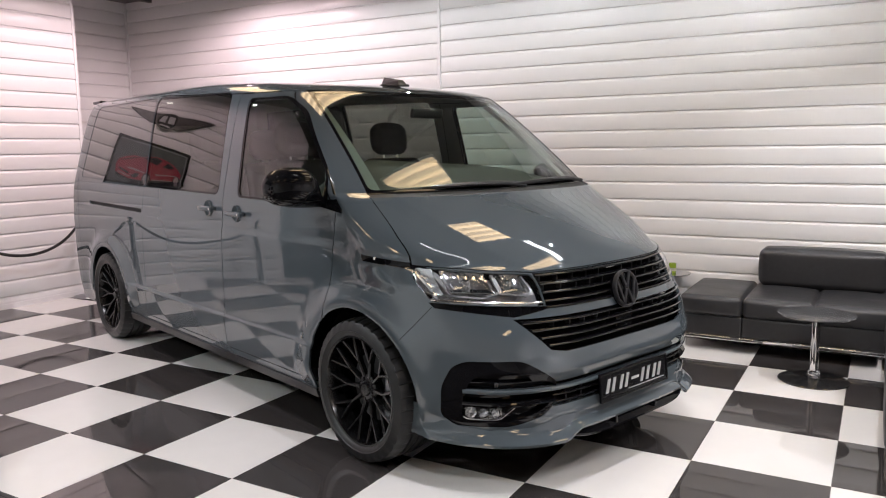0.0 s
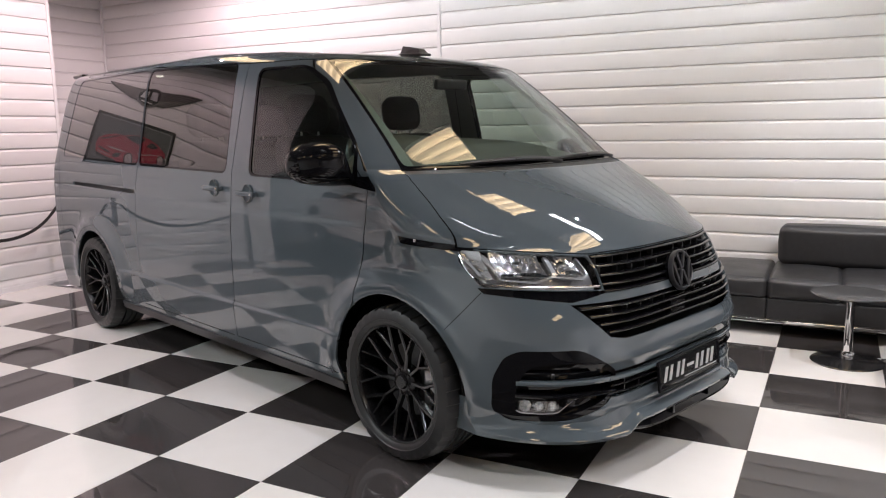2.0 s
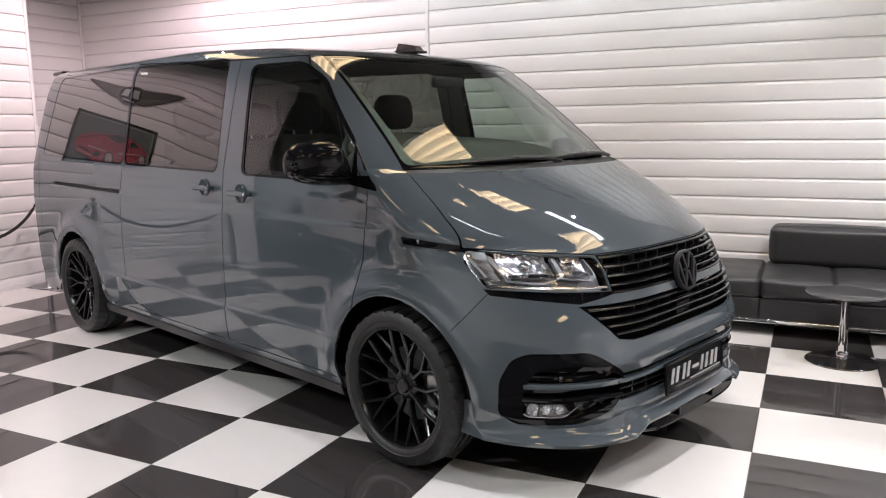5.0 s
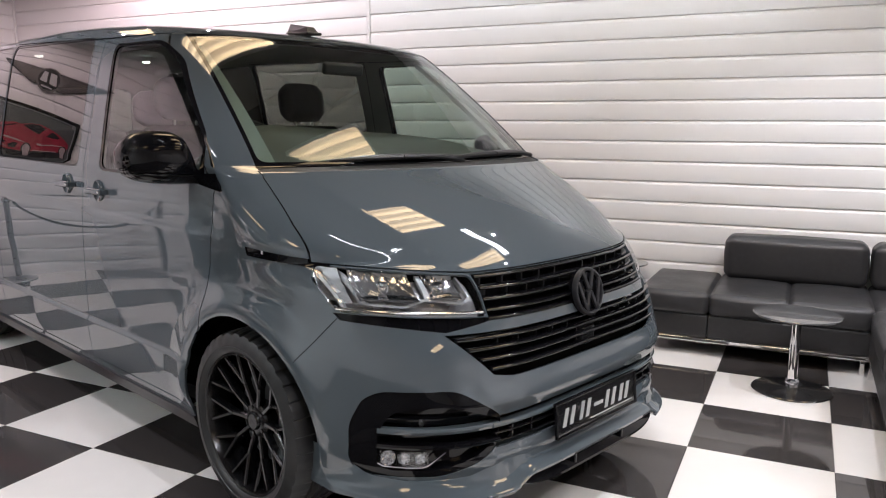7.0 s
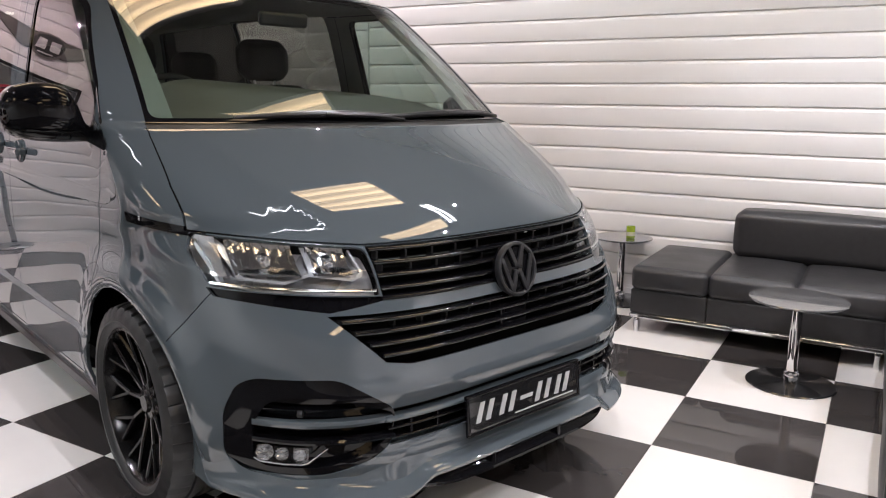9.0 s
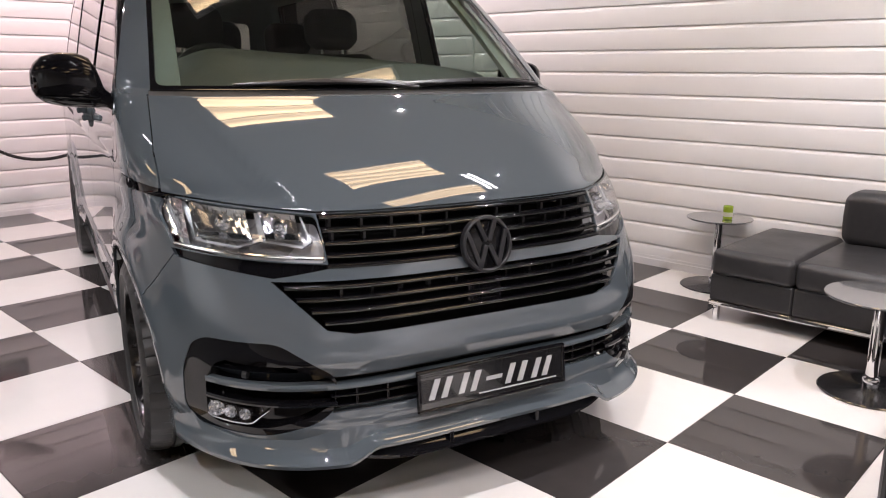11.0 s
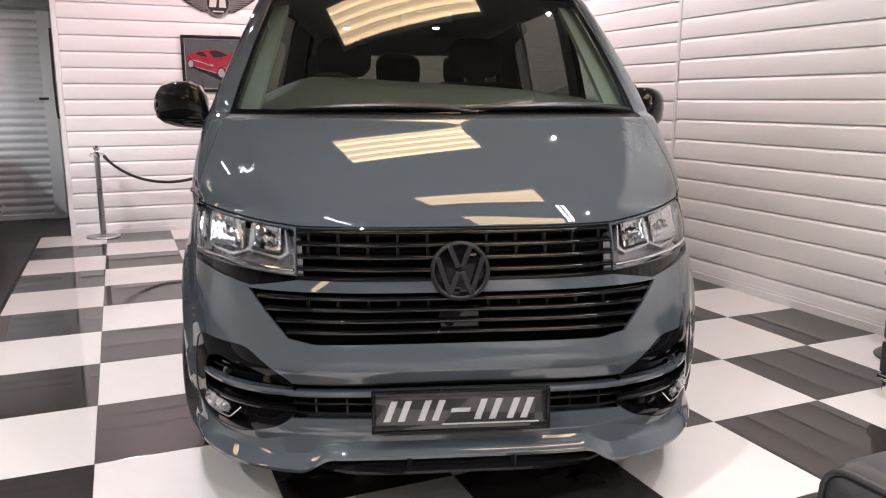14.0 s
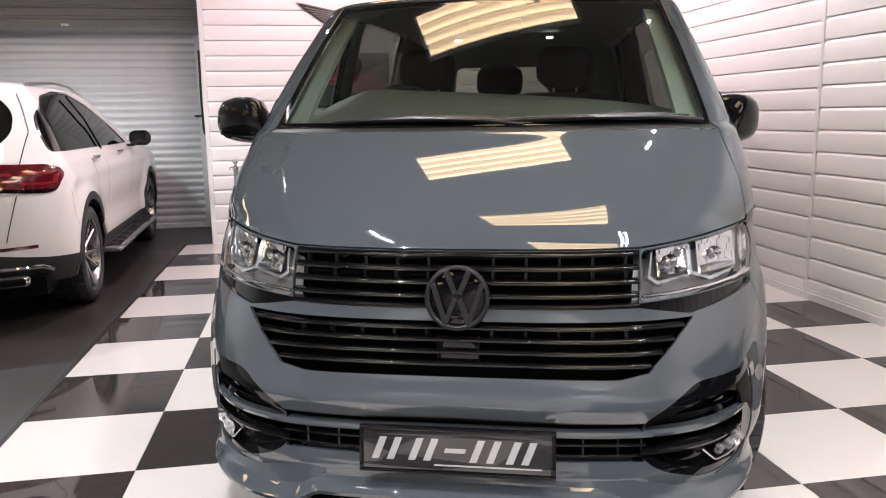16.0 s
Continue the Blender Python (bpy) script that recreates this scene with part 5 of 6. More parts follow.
for s in (-1, 1):
    for y, z in ((2.035, 1.135), (2.40, 1.150)):
        x = flank_x(y, z)
        h = part("door_handle", Shape().rounded(-0.010, 0.010, -0.088, 0.088, -0.015, 0.015, 0.009), PAINT, van, "grey pull handle", at=pose(s * (x + 0.026), y, z))
        part("handle_cup", Shape().lathe([(0.001, -0.003), (0.030, -0.002), (0.042, 0.003), (0.046, 0.006), (0.049, 0.003), (0.050, -0.006)], 28), PAINT, h, "shallow grey dish behind the handle", at=pose(-s * 0.028, 0.012, 0, 0, 90 * s, 0))
        for dy in (-0.070, 0.066):
            part("handle_mount", Shape().rounded(-0.018, 0.018, -0.016, 0.016, -0.012, 0.012, 0.005), PAINT, h, at=pose(-s * 0.012, dy, 0))
        part("handle_lock", Shape().lathe([(0.001, 0.003), (0.006, 0.003), (0.008, 0.0), (0.008, -0.004)], 12), CHROME, h, at=pose(s * 0.009, -0.072, 0, 0, 90 * s, 0))
    mir = part("door_mirror", mirror_shape(s), GLOSS_BLACK, van, "gloss black door mirror" if s < 0 else "gloss black door mirror, folded back", at=pose(0, 0, 0) if s < 0 else pose(0.90, 1.20, -0.02, 0, 0, 48) @ pose(-0.90, -1.20, 0), sharp=60)
    part("mirror_glass", Shape().rounded(-0.064, 0.064, -0.006, 0.002, -0.056, 0.056, 0.03, 4), CHROME, mir, at=pose(s * 1.075, 1.336, 1.318))
    if s < 0:
        part("mirror_seam", Shape().tube([(s * x, y, z) for x, y, z in ((1.172, 1.215, 1.262), (1.145, 1.160, 1.254), (1.09, 1.134, 1.250), (1.03, 1.126, 1.249), (0.97, 1.135, 1.250))], 0.003, 6), VOID_BLACK, mir)
    part("mirror_sail", Shape().add([(s * 0.935, 0.985, 1.205), (s * 0.928, 1.16, 1.225), (s * 0.885, 1.17, 1.395), (s * 0.950, 0.99, 1.195), (s * 0.945, 1.16, 1.215), (s * 0.897, 1.175, 1.40)],
                                    [(0, 1, 2), (5, 4, 3), (0, 3, 4, 1), (1, 4, 5, 2), (2, 5, 3, 0)]), GLOSS_BLACK, van)
    part("wing_badge", Shape().rounded(-0.002, 0.002, -0.035, 0.035, -0.007, 0.007, 0.002), LAMP_CHROME, van, at=pose(s * 0.936, 0.775, 1.002, 0, 0, s * 9))

for pts in ([(-0.56, 1.300), (-0.20, 1.318), (0.10, 1.305)], [(0.02, 1.298), (0.42, 1.316), (0.74, 1.310)]):
    path = []
    for k in range(13):
        u = k / 12
        x = pts[0][0] * (1 - u) ** 2 + 2 * pts[1][0] * u * (1 - u) + pts[2][0] * u * u
        z = pts[0][1] * (1 - u) ** 2 + 2 * pts[1][1] * u * (1 - u) + pts[2][1] * u * u
        path.append((x, nose_y(x, z) - 0.018, z))
    wiper = part("wiper", Shape().tube(path, [0.006 + 0.008 * math.sin(math.pi * k / 12) for k in range(13)], 8), SATIN_BLACK, van, "black windscreen wiper")
    part("wiper_arm", Shape().tube([(path[6][0], path[6][1] - 0.008, path[6][2]), (path[10][0], path[10][1] - 0.016, path[10][2] - 0.004), (path[12][0] + 0.05, path[12][1] - 0.0, path[12][2] - 0.018)], 0.010, 8), SATIN_BLACK, wiper)

fin = part("roof_aerial", Shape().rounded(-0.044, 0.044, -0.085, 0.095, -0.004, 0.010, 0.006), SATIN_BLACK, van, "black roof aerial pod", at=pose(-0.07, 1.66, 1.871, 3))
part("aerial_pod", Shape().add([(-0.034, -0.070, 0.008), (0.034, -0.070, 0.008), (0.038, 0.085, 0.008), (-0.038, 0.085, 0.008), (-0.020, -0.050, 0.034), (0.020, -0.050, 0.034), (0.027, 0.075, 0.050), (-0.027, 0.075, 0.050)],
                               [(3, 2, 1, 0), (4, 5, 6, 7), (0, 1, 5, 4), (1, 2, 6, 5), (2, 3, 7, 6), (3, 0, 4, 7)]), SATIN_BLACK, fin)
part("rear_spoiler", Shape().rounded(-0.72, 0.72, 4.90, 5.10, 1.905, 1.935, 0.014), GLOSS_BLACK, van)
for s in (-1, 1):
    part("tail_lamp", Shape().rounded(-0.02, 0.02, -0.05, 0.05, -0.28, 0.28, 0.02), RED_LENS, van, at=pose(s * 0.82, 5.19, 1.02))

# cabin
dash, xs = Shape(), np.linspace(-0.83, 0.80, 34)
for x in xs:
    top = float(smooth([(-0.83, 1.30), (-0.68, 1.385), (-0.50, 1.438), (-0.30, 1.428), (0.0, 1.41), (0.30, 1.392), (0.70, 1.345), (0.83, 1.30)], np.array(x)))
    y0 = nose_y(x, 1.30) + 0.06
    dash.v += [(x, y0, 0.95), (x, y0, 1.262), (x, y0 + 0.05, 1.275), (x, y0 + 0.4 * (1.36 - y0), 1.275 + 0.42 * (top - 1.275)), (x, 1.28, top - 0.016), (x, 1.34, top - 0.002), (x, 1.38, top - 0.004), (x, 1.42, top - 0.03), (x, 1.43, 0.95)]
dash.f = [(i * 9 + j, i * 9 + (j + 1) % 9, (i + 1) * 9 + (j + 1) % 9, (i + 1) * 9 + j) for i in range(33) for j in range(9)] + [tuple(range(9)), tuple(range(33 * 9, 34 * 9))]
part("dashboard", dash, TRIM_DARK, van, "olive grey dashboard", sharp=50)
wheel_path = [(0.19 * math.cos(a), 0.19 * math.sin(a), 0) for a in np.linspace(0, 2 * math.pi, 33)]
steer = part("steering_wheel", Shape().tube(wheel_path, 0.015, 8), SATIN_BLACK, van, at=pose(-0.45, 1.55, 1.285, 62))
part("wheel_boss", Shape().rounded(-0.07, 0.07, -0.06, 0.05, -0.03, 0.03, 0.02).box(-0.18, 0.18, -0.015, 0.015, -0.01, 0.01).box(-0.015, 0.015, -0.18, 0.0, -0.01, 0.01), SATIN_BLACK, steer)


def van_seat(x, y, lift):
    t = part("seat", Shape().rounded(-0.24, 0.24, -0.26, 0.24, 0.62, 0.80, 0.06, 4), SEAT_CLOTH, van, "dark cloth seat", at=pose(x, y, lift))
    part("backrest", Shape().rounded(-0.24, 0.24, -0.06, 0.08, 0.0, 0.62, 0.06, 4), SEAT_CLOTH, t, at=pose(0, 0.25, 0.76, -12))
    part("headrest", Shape().rounded(-0.14, 0.14, -0.05, 0.06, 0.0, 0.20, 0.054, 5, 0.012), SEAT_CLOTH, t, at=pose(0, 0.39, 1.40, -8))
    for dx in (-0.06, 0.06):
        part("headrest_stem", Shape().tube([(dx, 0.385, 1.34), (dx, 0.40, 1.43)], 0.007, 6), STEEL, t)
    return t


for x in (-0.42, 0.32):
    van_seat(x, 1.82, 0.065)
for x in (-0.55, -0.09, 0.37):
    van_seat(x, 2.78, 0.035)
for x, y in ((-0.466, 4.046), (0.231, 3.966)):
    part("roof_lamp", Shape().lathe([(0.001, 0.0), (0.022, 0.0), (0.026, 0.006), (0.026, 0.012), (0.001, 0.012)], 16), BULB, van, "small round lit roof lamp", at=pose(x, y, 1.872))
part("rear_view_mirror", Shape().rounded(-0.12, 0.12, -0.012, 0.02, -0.03, 0.03, 0.02, 4), SATIN_BLACK, van, at=pose(0, 1.45, 1.70, 10))
for s in (-1, 1):
    part("grab_handle", Shape().tube([(s * 0.775, 1.33, 1.52), (s * 0.745, 1.34, 1.53), (s * 0.725, 1.39, 1.57), (s * 0.72, 1.46, 1.64), (s * 0.745, 1.52, 1.70)], 0.012, 8), LINING, van)
    part("pillar_cover", sheet("pillar_cover", piece["pillar"], LINING, (s,), 0.050, 0.02), LINING, van, "pale grey pillar cover")


# ---- wheels ----
def wheel_parts(parent, at, r, rim_r, width, forks, mat, name="wheel", fork=True, caliper=-110.0):
    """A wheel about its own z axis, the outer face at +z."""
    w = width / 2
    barrel = [(rim_r - 0.004, w - 0.012), (rim_r + 0.004, w - 0.004), (rim_r - 0.006, w - 0.006), (rim_r - 0.016, w - 0.028), (rim_r - 0.022, 0.0), (rim_r - 0.022, -w), (rim_r - 0.004, -w)]
    wheel = part(name, Shape().lathe(barrel, 64, close=True), mat, parent, "", at)
    n = 140
    prof = [(rim_r - 0.002, -w + 0.01, 0), (r - 0.03, -w - 0.006, 0), (r - 0.010, -w + 0.004, 1), (r - 0.002, -w + 0.035, 1), (r, -w * 0.42, 0), (r - 0.008, -w * 0.40, 0), (r - 0.008, -w * 0.32, 0), (r, -w * 0.30, 0),
            (r, -0.012, 0), (r - 0.008, -0.010, 0), (r - 0.008, 0.010, 0), (r, 0.012, 0),
            (r, w * 0.30, 0), (r - 0.008, w * 0.32, 0), (r - 0.008, w * 0.40, 0), (r, w * 0.42, 0), (r - 0.002, w - 0.035, 1), (r - 0.010, w - 0.004, 1), (r - 0.030, w + 0.006, 0),
            (r - 0.055, w + 0.010, 0), (r - 0.058, w + 0.007, 0), (rim_r + 0.016, w + 0.004, 0), (rim_r + 0.008, w - 0.002, 0), (rim_r - 0.002, w - 0.012, 0)]
    k, v, f = len(prof), [], []
    for i in range(n):
        a = 2 * math.pi * (i // 2 * 2 + (0.35 if i % 2 else 0.0) + 0.0) / n
        groove = 0.0 if (i // 2) % 2 else 0.008
        for rr, h, notch in prof:
            q = rr - (groove if notch and (i // 2) % 2 == 0 and i % 2 == 0 else 0.0)
            v.append((q * math.cos(a), q * math.sin(a), h))
    for i in range(n):
        j = (i + 1) % n
        f += [(i * k + b, j * k + b, j * k + b + 1, i * k + b + 1) for b in range(k - 1)]
    part("tyre", Shape().add(v, f), RUBBER, wheel, "black low profile tyre", sharp=28)
    hub = [(0.001, w - 0.045), (0.028, w - 0.045), (0.032, w - 0.050), (0.034, w - 0.056), (0.060, w - 0.058), (0.070, w - 0.066), (0.072, w - 0.105), (0.001, w - 0.105)]
    part("hub", Shape().lathe(hub, 40), mat, wheel)
    for q in range(5):
        a = 2 * math.pi * q / 5
        part("wheel_bolt", Shape().lathe([(0.001, 0.0), (0.007, 0.0), (0.009, -0.004), (0.009, -0.02)], 8), mat, wheel, at=pose(0.052 * math.cos(a), 0.052 * math.sin(a), w - 0.054))
    spoke = Shape()

    def arm(r0, a0, z0, w0, r1, a1, z1, w1):
        p, q = Vector((r0 * math.cos(a0), r0 * math.sin(a0), z0)), Vector((r1 * math.cos(a1), r1 * math.sin(a1), z1))
        d = (q - p).normalized()
        side = Vector((-d.y, d.x, 0)).normalized()
        vs = []
        for c, hw, dep in ((p, w0, 0.030), (q, w1, 0.026)):
            vs += [c + side * hw * 0.55, c - side * hw * 0.55, c - side * hw + Vector((0, 0, -0.006)), c - side * hw + Vector((0, 0, -dep)), c + side * hw + Vector((0, 0, -dep)), c + side * hw + Vector((0, 0, -0.006))]
        spoke.add(vs, [(0, 1, 7, 6), (1, 2, 8, 7), (2, 3, 9, 8), (3, 4, 10, 9), (4, 5, 11, 10), (5, 0, 6, 11), (5, 4, 3, 2, 1, 0), (6, 7, 8, 9, 10, 11)])

    top, edge = w - 0.058, w - 0.016
    if fork:
        arm(0.055, 0, top, 0.010, rim_r * 0.56, 0, top + 0.012, 0.0085)
        step_a = math.pi / forks
        for s in (-1, 1):
            arm(rim_r * 0.54, 0, top + 0.012, 0.0085, rim_r - 0.006, s * step_a * 0.56, edge, 0.0075)
    else:
        step_a = math.pi / forks
        for s in (-1, 1):
            arm(0.05, s * 0.20, top, 0.013, rim_r - 0.006, s * step_a * 0.42, edge, 0.012)
    me = spoke.mesh("spoke", mat, 30)
    for q in range(forks):
        part("spoke", me, mat, wheel, at=pose(0, 0, 0, 0, 0, 360 * q / forks))
    part("brake_disc", Shape().lathe([(0.07, -0.01), (0.165, -0.01), (0.165, 0.012), (0.07, 0.012)], 48, close=True), BRAKE_STEEL, wheel, "dark steel brake disc")
    part("brake_caliper", Shape().rounded(0.105, 0.190, -0.085, 0.085, -0.03, 0.040, 0.018), STEEL, wheel, at=pose(0, 0, 0, 0, 0, caliper))
    part("wheel_back", Shape().lathe([(0.001, -w * 0.55), (rim_r - 0.024, -w * 0.55), (rim_r - 0.024, -w * 0.5), (0.001, -w * 0.5)], 40), VOID_BLACK, wheel)
    return wheel


for s in (-1, 1):
    for hub in (HUB_F, HUB_R):
        wheel_parts(van, pose(s * 0.840, hub, HUB_Z, 0, 90 * s, 0) @ pose(0, 0, 0, 0, 0, 20 if s < 0 else 0), TYRE_R, 0.264, 0.245, 10, ALLOY_BLACK)

# ---- white car in the parking bay ----
SUV = dict(
    nose=[(.28, .10), (.42, .03), (.60, .0), (.80, .01), (.95, .04), (1.05, .09), (1.15, .17), (1.45, .42), (1.52, .46), (1.58, .52), (1.62, .75), (1.64, 1.05), (1.645, 1.2)],
    half=[(.28, .89), (.45, .930), (.80, .942), (.95, .938), (1.04, .92), (1.08, .895), (1.30, .80), (1.50, .69), (1.58, .63), (1.62, .54), (1.64, .35), (1.645, .05)],
    turn=[(.28, .5), (.90, .5), (1.05, .45), (1.50, .35), (1.62, .3), (1.645, .2)],
    tail=[(.28, 4.50), (.60, 4.62), (.80, 4.60), (.90, 4.50), (.98, 4.20), (1.06, 3.45), (1.12, 3.25), (1.50, 2.58), (1.58, 2.35), (1.62, 2.15), (1.645, 1.9)],
)
SUV_Z = np.r_[np.arange(.28, 1.0, .03), np.arange(1.0, 1.12, .015), np.arange(1.12, 1.56, .03), [1.56, 1.58, 1.595, 1.61, 1.62, 1.63, 1.637, 1.642, 1.645]]
S_RW, S_FW, S_WZ = 0.94, 3.90, 0.355


def suv_more(g):
    x, y, z = g[..., 0].copy(), g[..., 1].copy(), g[..., 2].copy()
    for hub in (S_RW, S_FW):
        d = np.hypot(y - hub, z - S_WZ)
        x += 0.02 * (x > 0.7) * np.exp(-((d - 0.44) / 0.09) ** 2) * (z < 0.95)
    x -= 0.022 * (x > 0.8) * np.exp(-((z - 0.60) / 0.13) ** 2) * (y > 1.3) * (y < 3.5)
    x += 0.010 * (x > 0.8) * np.exp(-((z - 0.93) / 0.04) ** 2) * (y > 0.5)
    s = np.clip((z - 1.15) / 0.35, 0, 1)
    z = z - 0.035 * s * s * (3 - 2 * s)
    return np.stack([x, y, z], -1)


suv = thing("parked_car", "white estate car with silver wheels parked in the bay", "car", pose(-1.765, 0.80, 0, 0, 0, 2.9))
G = shell(SUV, SUV_Z, suv_more, nf=30, ns=60, nr=12)


def rear_face(r):
    return r[1] < 1.0 and r[4] < -0.02


sp = {}
for hub in (S_RW, S_FW):
    arch = [(hub + 0.40 * math.cos(a), S_WZ + 0.40 * math.sin(a)) for a in np.linspace(-0.2, math.pi + 0.2, 34)] + [(hub - 0.37, 0.1), (hub + 0.37, 0.1)]
    _, G = cut(G, arch, SX, flank_face)
clads = []
for hub in (S_RW, S_FW):
    arch = [(hub + 0.455 * math.cos(a), S_WZ + 0.455 * math.sin(a)) for a in np.linspace(-0.1, math.pi + 0.1, 34)] + [(hub - 0.45, 0.1), (hub + 0.45, 0.1)]
    got, G = cut(G, arch, SX, flank_face)
    clads.append(got)
window_line = [(0.43, 1.118), (0.50, 1.25), (0.62, 1.36), (0.95, 1.485), (1.40, 1.520), (1.80, 1.522), (2.20, 1.44), (2.60, 1.26), (2.92, 1.105), (2.90, 1.100)]
sp["side_glass"], G = cut(G, rounded_outline(window_line, 0.06), SX, lambda r: r[3] > 0.03 and r[0] > 0.45)
mid = Vector((1.6, 1.3))
sp["window_frame"], G = cut(G, rounded_outline([tuple(mid + (Vector(p) - mid) + (Vector(p) - mid).normalized() * 0.020) for p in window_line], 0.06), SX, lambda r: r[3] > 0.03 and r[0] > 0.45)
sp["rear_glass"], G = cut(G, rounded_outline([(-0.9, 1.165), (0.585, 1.165), (0.64, 1.24), (0.625, 1.37), (0.53, 1.48), (-0.9, 1.49)], 0.06), FX, rear_face)
sp["lamp"], G = cut(G, rounded_outline([(0.26, 0.925), (0.26, 1.045), (0.62, 1.056), (0.84, 1.046), (0.90, 1.020), (0.918, 0.975), (0.885, 0.880), (0.84, 0.866)], 0.025, 3), FX, lambda r: r[1] < 0.50 and r[4] < -0.02)
sp["skirt"], G = cut(G, [(0.0, 0.1), (5.0, 0.1), (5.0, 0.40), (0.0, 0.42)], SX, flank_face)
sp["bumper"], G = cut(G, [(-1, 0.1), (1, 0.1), (1, 0.43), (0.6, 0.50), (-0.6, 0.50)], FX, lambda r: r[1] < 1.0)
sp["reflector"], G = cut(G, [(0.30, 0.525), (0.78, 0.530), (0.78, 0.552), (0.30, 0.547)], FX, rear_face)
sp["gap"] = []
for p, q in (((1.72, 0.42), (1.70, 1.08)), ((2.75, 0.42), (2.80, 1.08)), ((1.32, 0.70), (1.20, 1.08)), ((0.50, 0.70), (0.47, 0.86)), ((3.35, 0.55), (3.30, 1.0)), ((0.50, 0.70), (0.56, 0.56))):
    got, G = cut(G, seam(p, q), SX, lambda r: r[3] > 0.25)
    sp["gap"].append(got)
for p, q in (((0.63, 0.58), (0.70, 0.865)), ((0.712, 1.05), (0.722, 1.25)), ((0.722, 1.25), (0.615, 1.50))):
    got, G = cut(G, seam(p, q), FX, rear_face)
    sp["gap"].append(got)
part("body_shell", sheet("body_shell", G, WHITE_PAINT), WHITE_PAINT, suv, "gloss white body")
for s in (-1, 1):
    part("side_window", sheet("side_window", sp["side_glass"], PRIVACY, (s,), 0.004, 0), PRIVACY, suv, "dark side windows")
    part("tail_lamp", sheet("tail_lamp", sp["lamp"], RED_LENS, (s,), -0.004), RED_LENS, suv, "red tail lamp")
    for outline in ([(0.36, 0.985), (0.68, 0.985), (0.68, 1.000), (0.36, 1.000)], [(0.72, 0.985), (0.86, 0.985), (0.885, 1.000), (0.72, 1.005)], [(0.72, 0.925), (0.85, 0.920), (0.865, 0.936), (0.72, 0.942)],
                    [(0.865, 0.925), (0.885, 0.925), (0.897, 0.985), (0.875, 0.985)], [(0.36, 0.945), (0.66, 0.940), (0.66, 0.952), (0.36, 0.957)]):
        inner, _ = cut(sp["lamp"], outline, FX)
        part("lamp_bar", sheet("lamp_bar", inner, RED_BAR, (s,), -0.006), RED_BAR, suv)
    inner, _ = cut(sp["lamp"], [(0.60, 0.86), (0.89, 0.86), (0.89, 0.892), (0.60, 0.905)], FX)
    part("lamp_base", sheet("lamp_base", inner, GLOSS_BLACK, (s,), -0.006), GLOSS_BLACK, suv)
    part("window_frame", sheet("window_frame", sp["window_frame"], CHROME, (s,), -0.003), CHROME, suv, "thin chrome window surround")
    part("rear_reflector", sheet("rear_reflector", sp["reflector"], RED_LENS, (s,), -0.002), RED_LENS, suv)
    part("side_cladding", sheet("side_cladding", sp["skirt"], MATT_BLACK, (s,), -0.003), MATT_BLACK, suv)
    for got in clads:
        part("arch_cladding", sheet("arch_cladding", got, MATT_BLACK, (s,), -0.006), MATT_BLACK, suv)
    part("running_board", Shape().rounded(-0.085, 0.085, 1.38, 3.45, -0.02, 0.02, 0.015), STEEL, suv, "ribbed silver running board", at=pose(s * 0.965, 0, 0.305))
    for k in range(26):
        part("tread_stud", Shape().rounded(-0.05, 0.05, -0.012, 0.012, 0.0, 0.006, 0.003), MATT_BLACK, suv, at=pose(s * 0.975, 1.46 + 0.077 * k, 0.326))
    for y in (1.34, 2.33):
        part("door_handle", Shape().rounded(-0.012, 0.012, -0.10, 0.10, -0.014, 0.014, 0.010), CHROME, suv, at=pose(s * 0.935, y, 1.04, 0, 0, 0))
    part("roof_rail", Shape().tube([(s * 0.59, 0.85, 1.535), (s * 0.605, 0.95, 1.572), (s * 0.615, 1.6, 1.600), (s * 0.615, 2.1, 1.585), (s * 0.61, 2.5, 1.525)], 0.013, 8), STEEL, suv)
    part("window_pillar", Shape().tube([(s * 0.898, 1.72, 1.09), (s * 0.80, 1.66, 1.33), (s * 0.695, 1.60, 1.505)], 0.008, 6), GLOSS_BLACK, suv)
    m = part("door_mirror", Shape().rounded(-0.095, 0.095, -0.04, 0.07, -0.068, 0.068, 0.05, 5, 0.006), GLOSS_BLACK, suv, "black door mirror", at=pose(s * 1.02, 2.92, 1.14))
    part("mirror_glass", Shape().rounded(-0.08, 0.08, -0.006, 0.0, -0.055, 0.055, 0.03, 4), GLOSS_BLACK, m, at=pose(0, -0.050, 0))
    part("mirror_foot", Shape().rounded(-0.06, 0.05, -0.025, 0.035, -0.014, 0.012, 0.010), GLOSS_BLACK, m, at=pose(-s * 0.10, 0.02, -0.066))
    part("exhaust_trim", Shape().rounded(-0.16, 0.16, -0.02, 0.05, -0.038, 0.038, 0.034, 5), CHROME, suv, "chrome exhaust trim", at=pose(s * 0.58, 0.075, 0.335, 0, 0, s * 14))
    part("exhaust_hole", Shape().rounded(-0.135, 0.135, -0.03, 0.0, -0.022, 0.022, 0.02, 4), VOID_BLACK, suv, at=pose(s * 0.58, 0.066, 0.335, 0, 0, s * 14))
    part("bumper_strip", Shape().tube([(s * 0.35, 0.035, 0.415), (s * 0.62, 0.075, 0.418), (s * 0.80, 0.16, 0.412), (s * 0.845, 0.215, 0.385)], 0.014, 8), CHROME, suv)
part("rear_window", sheet("rear_window", sp["rear_glass"], PRIVACY, inset=0.004, rim=0), PRIVACY, suv, "dark rear window")
part("rear_bumper", sheet("rear_bumper", sp["bumper"], MATT_BLACK, inset=-0.003), MATT_BLACK, suv, "black lower bumper")
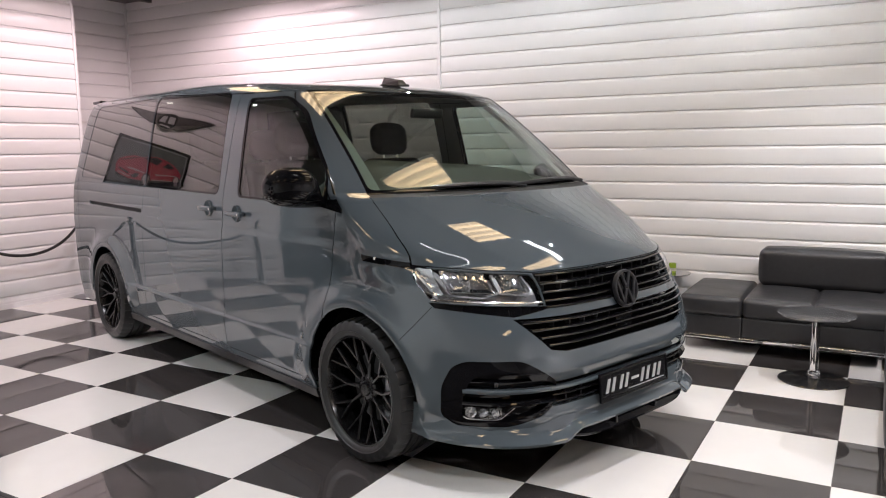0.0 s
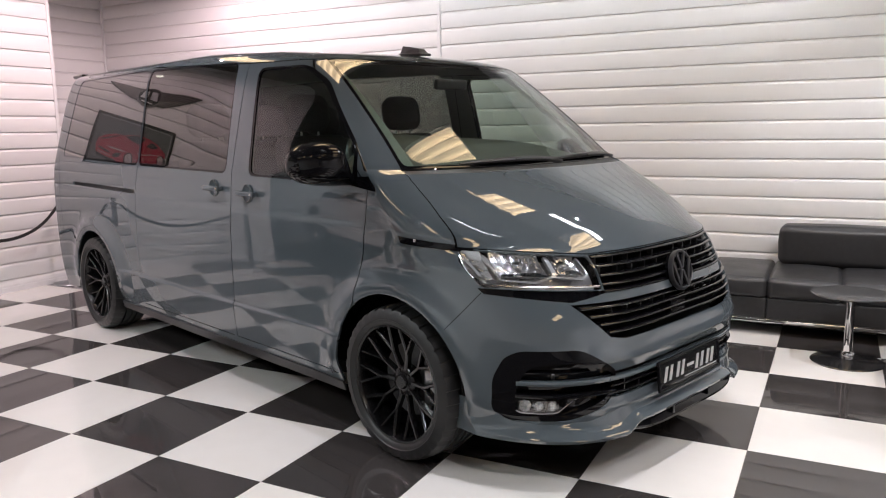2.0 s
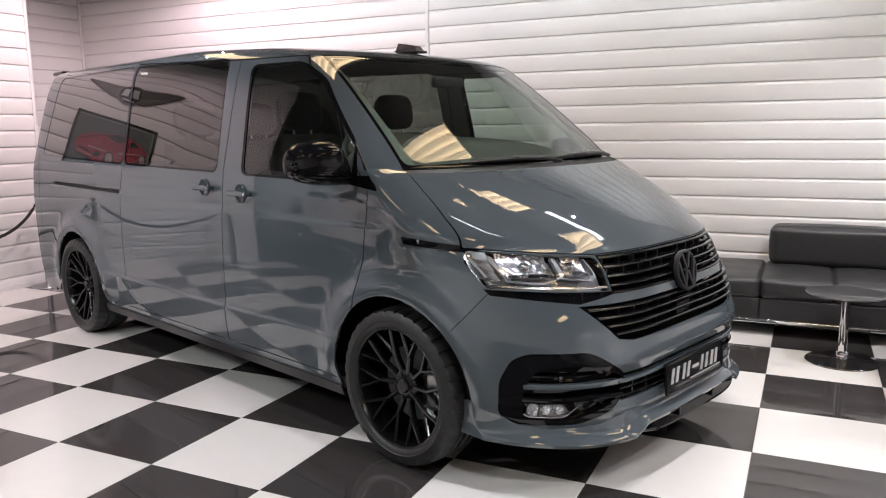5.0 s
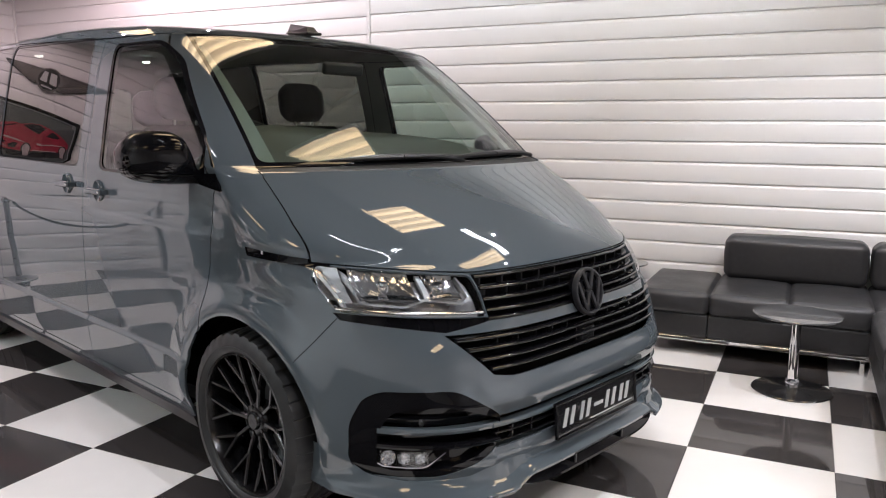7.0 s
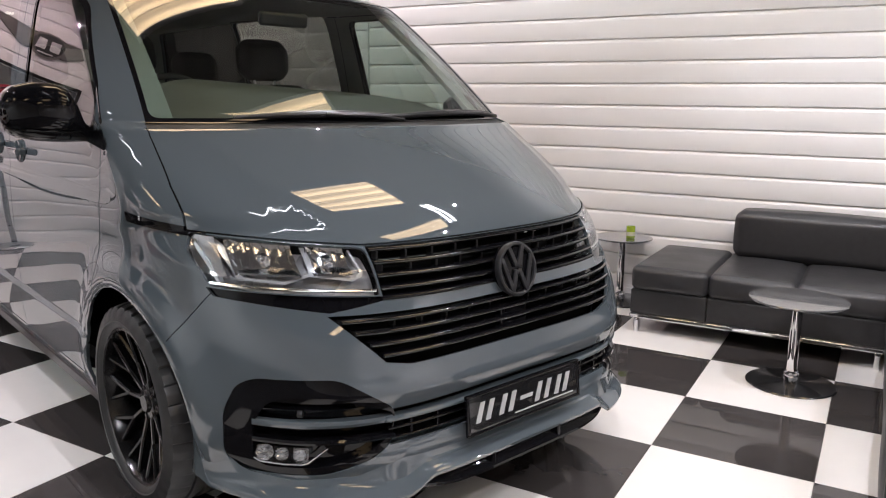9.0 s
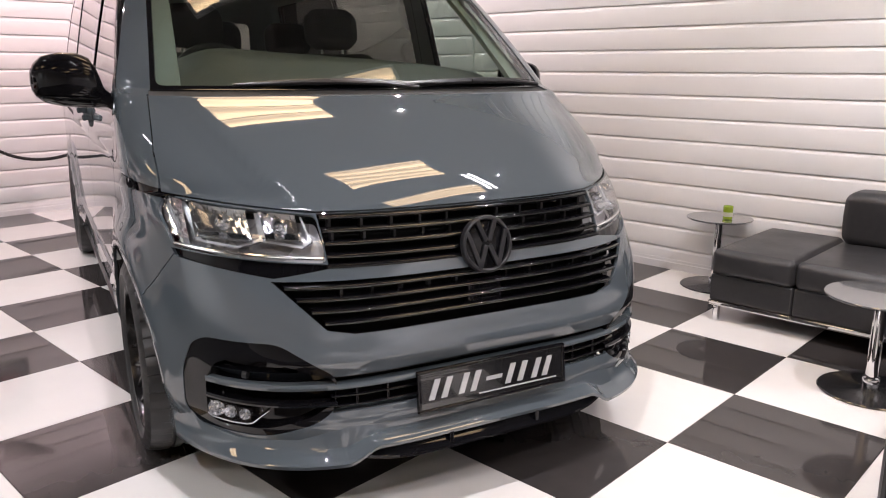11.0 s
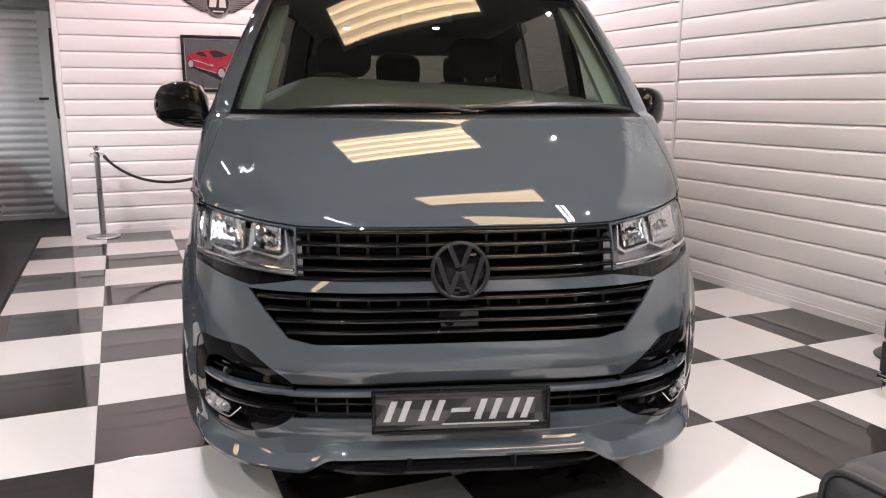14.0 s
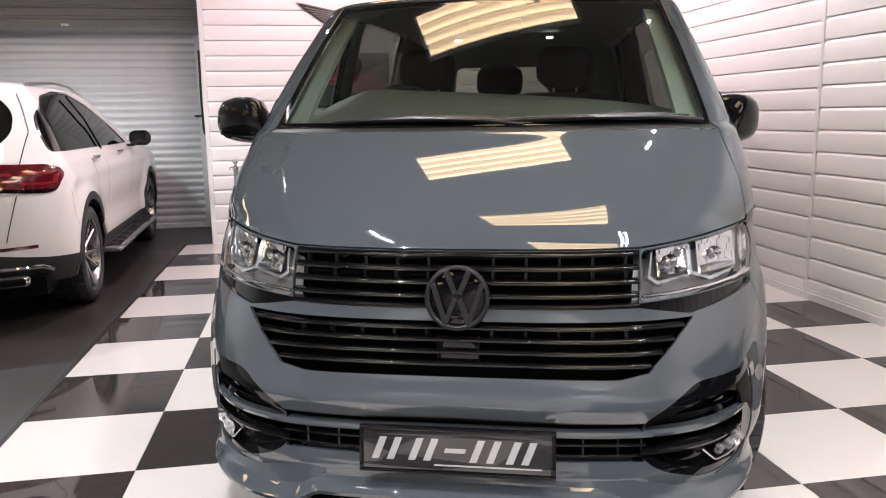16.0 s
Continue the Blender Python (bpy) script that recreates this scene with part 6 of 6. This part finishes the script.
for s in (-1, 1):
    for got in sp["gap"]:
        part("shut_line", sheet("shut_line", got, VOID_BLACK, (s,), 0.009, 0), VOID_BLACK, suv)
part("underbody", Shape().box(-0.80, 0.80, 0.20, 4.4, 0.22, 0.34), VOID_BLACK, suv)
for hub in (S_RW, S_FW):
    for s in (-1, 1):
        a = np.linspace(-0.2, math.pi + 0.2, 24)
        outer = [(s * 0.91, hub + 0.402 * math.cos(t), S_WZ + 0.402 * math.sin(t)) for t in a]
        k = len(a)
        part("arch_liner", Shape().add(outer + [(s * 0.58, p[1], p[2]) for p in outer], [(i, i + 1, k + i + 1, k + i) for i in range(k - 1)] + [tuple(range(k, 2 * k))]), VOID_BLACK, suv)
        wheel_parts(suv, pose(s * 0.815, hub, S_WZ, 0, 90 * s, 0), 0.355, 0.255, 0.235, 5, ALLOY_SILVER, fork=False)

# ---- cladding planks and floor tiles ----
PITCH = 0.15


def plank_mesh(length, name="plank"):
    """A shiplap plank along y, facing -x, with a rounded lower edge and a sunk joint above."""
    prof = [(0.012, 0.0), (-0.008, 0.0), (-0.0106, 0.002), (-0.0112, 0.005), (-0.0112, 0.119), (-0.0100, 0.123), (-0.002, 0.1395), (0.001, 0.142), (0.001, 0.1475), (0.012, 0.1475)]
    n = len(prof)
    v = [(x, y, z) for y in (0, length) for x, z in prof]
    f = [tuple(range(n)), tuple(range(2 * n - 1, n - 1, -1))] + [(i, n + i, n + (i + 1) % n, (i + 1) % n) for i in range(n)]
    return Shape().add(v, f).mesh(name, CLADDING, 30)


def clad(wall, x, y, turn, length, first, pitch=PITCH):
    me = plank_mesh(length)
    z = first
    while z < CEILING:
        ob = part("plank", me, CLADDING, wall, at=pose(x, y, z, 0, 0, turn))
        z += pitch


clad(wall_right, RIGHT, 0.692, 0, RECESS - 0.03 - 0.692, -0.009, 0.148)
clad(wall_right, RIGHT, FRONT, 0, 0.653 - FRONT, 0.006, 0.148)
clad(wall_back, STEP_X - 0.03, BACK, 90, STEP_X - EDGE_X - 0.06, 0.1225 - 0.1517, 0.1517)
clad(wall_recess, RIGHT - 0.03, RECESS, 90, RIGHT - STEP_X - 0.03, 0.06)
clad(wall_step, STEP_X - 0.012, RECESS - 0.012, 180, RECESS - BACK - 0.07, 0.06)

tile_mesh = {}
for colour, mat in ((0, TILE_BLACK), (1, TILE_WHITE)):
    h, b = TILE / 2 - 0.0008, 0.0015
    v = [(s * (h - e), q * (h - e), z) for e, z in ((0, -0.006), (0, -b), (b, 0.0)) for s, q in ((-1, -1), (1, -1), (1, 1), (-1, 1))]
    f = [(8, 9, 10, 11)] + [(r * 4 + i, r * 4 + (i + 1) % 4, r * 4 + 4 + (i + 1) % 4, r * 4 + 4 + i) for r in (0, 1) for i in range(4)]
    tile_mesh[colour] = Shape().add(v, f).mesh("tile", mat, 20)
chequer = bpy.data.objects["floor"]
for i in range(-1, 7):
    for j in range(-12, 9):
        if j >= 7 and i < 4:
            continue
        odd = (i + j) % 2
        part("tile", tile_mesh[odd], None, chequer, at=pose((i + 0.5) * TILE, (j + 0.5) * TILE, 0))
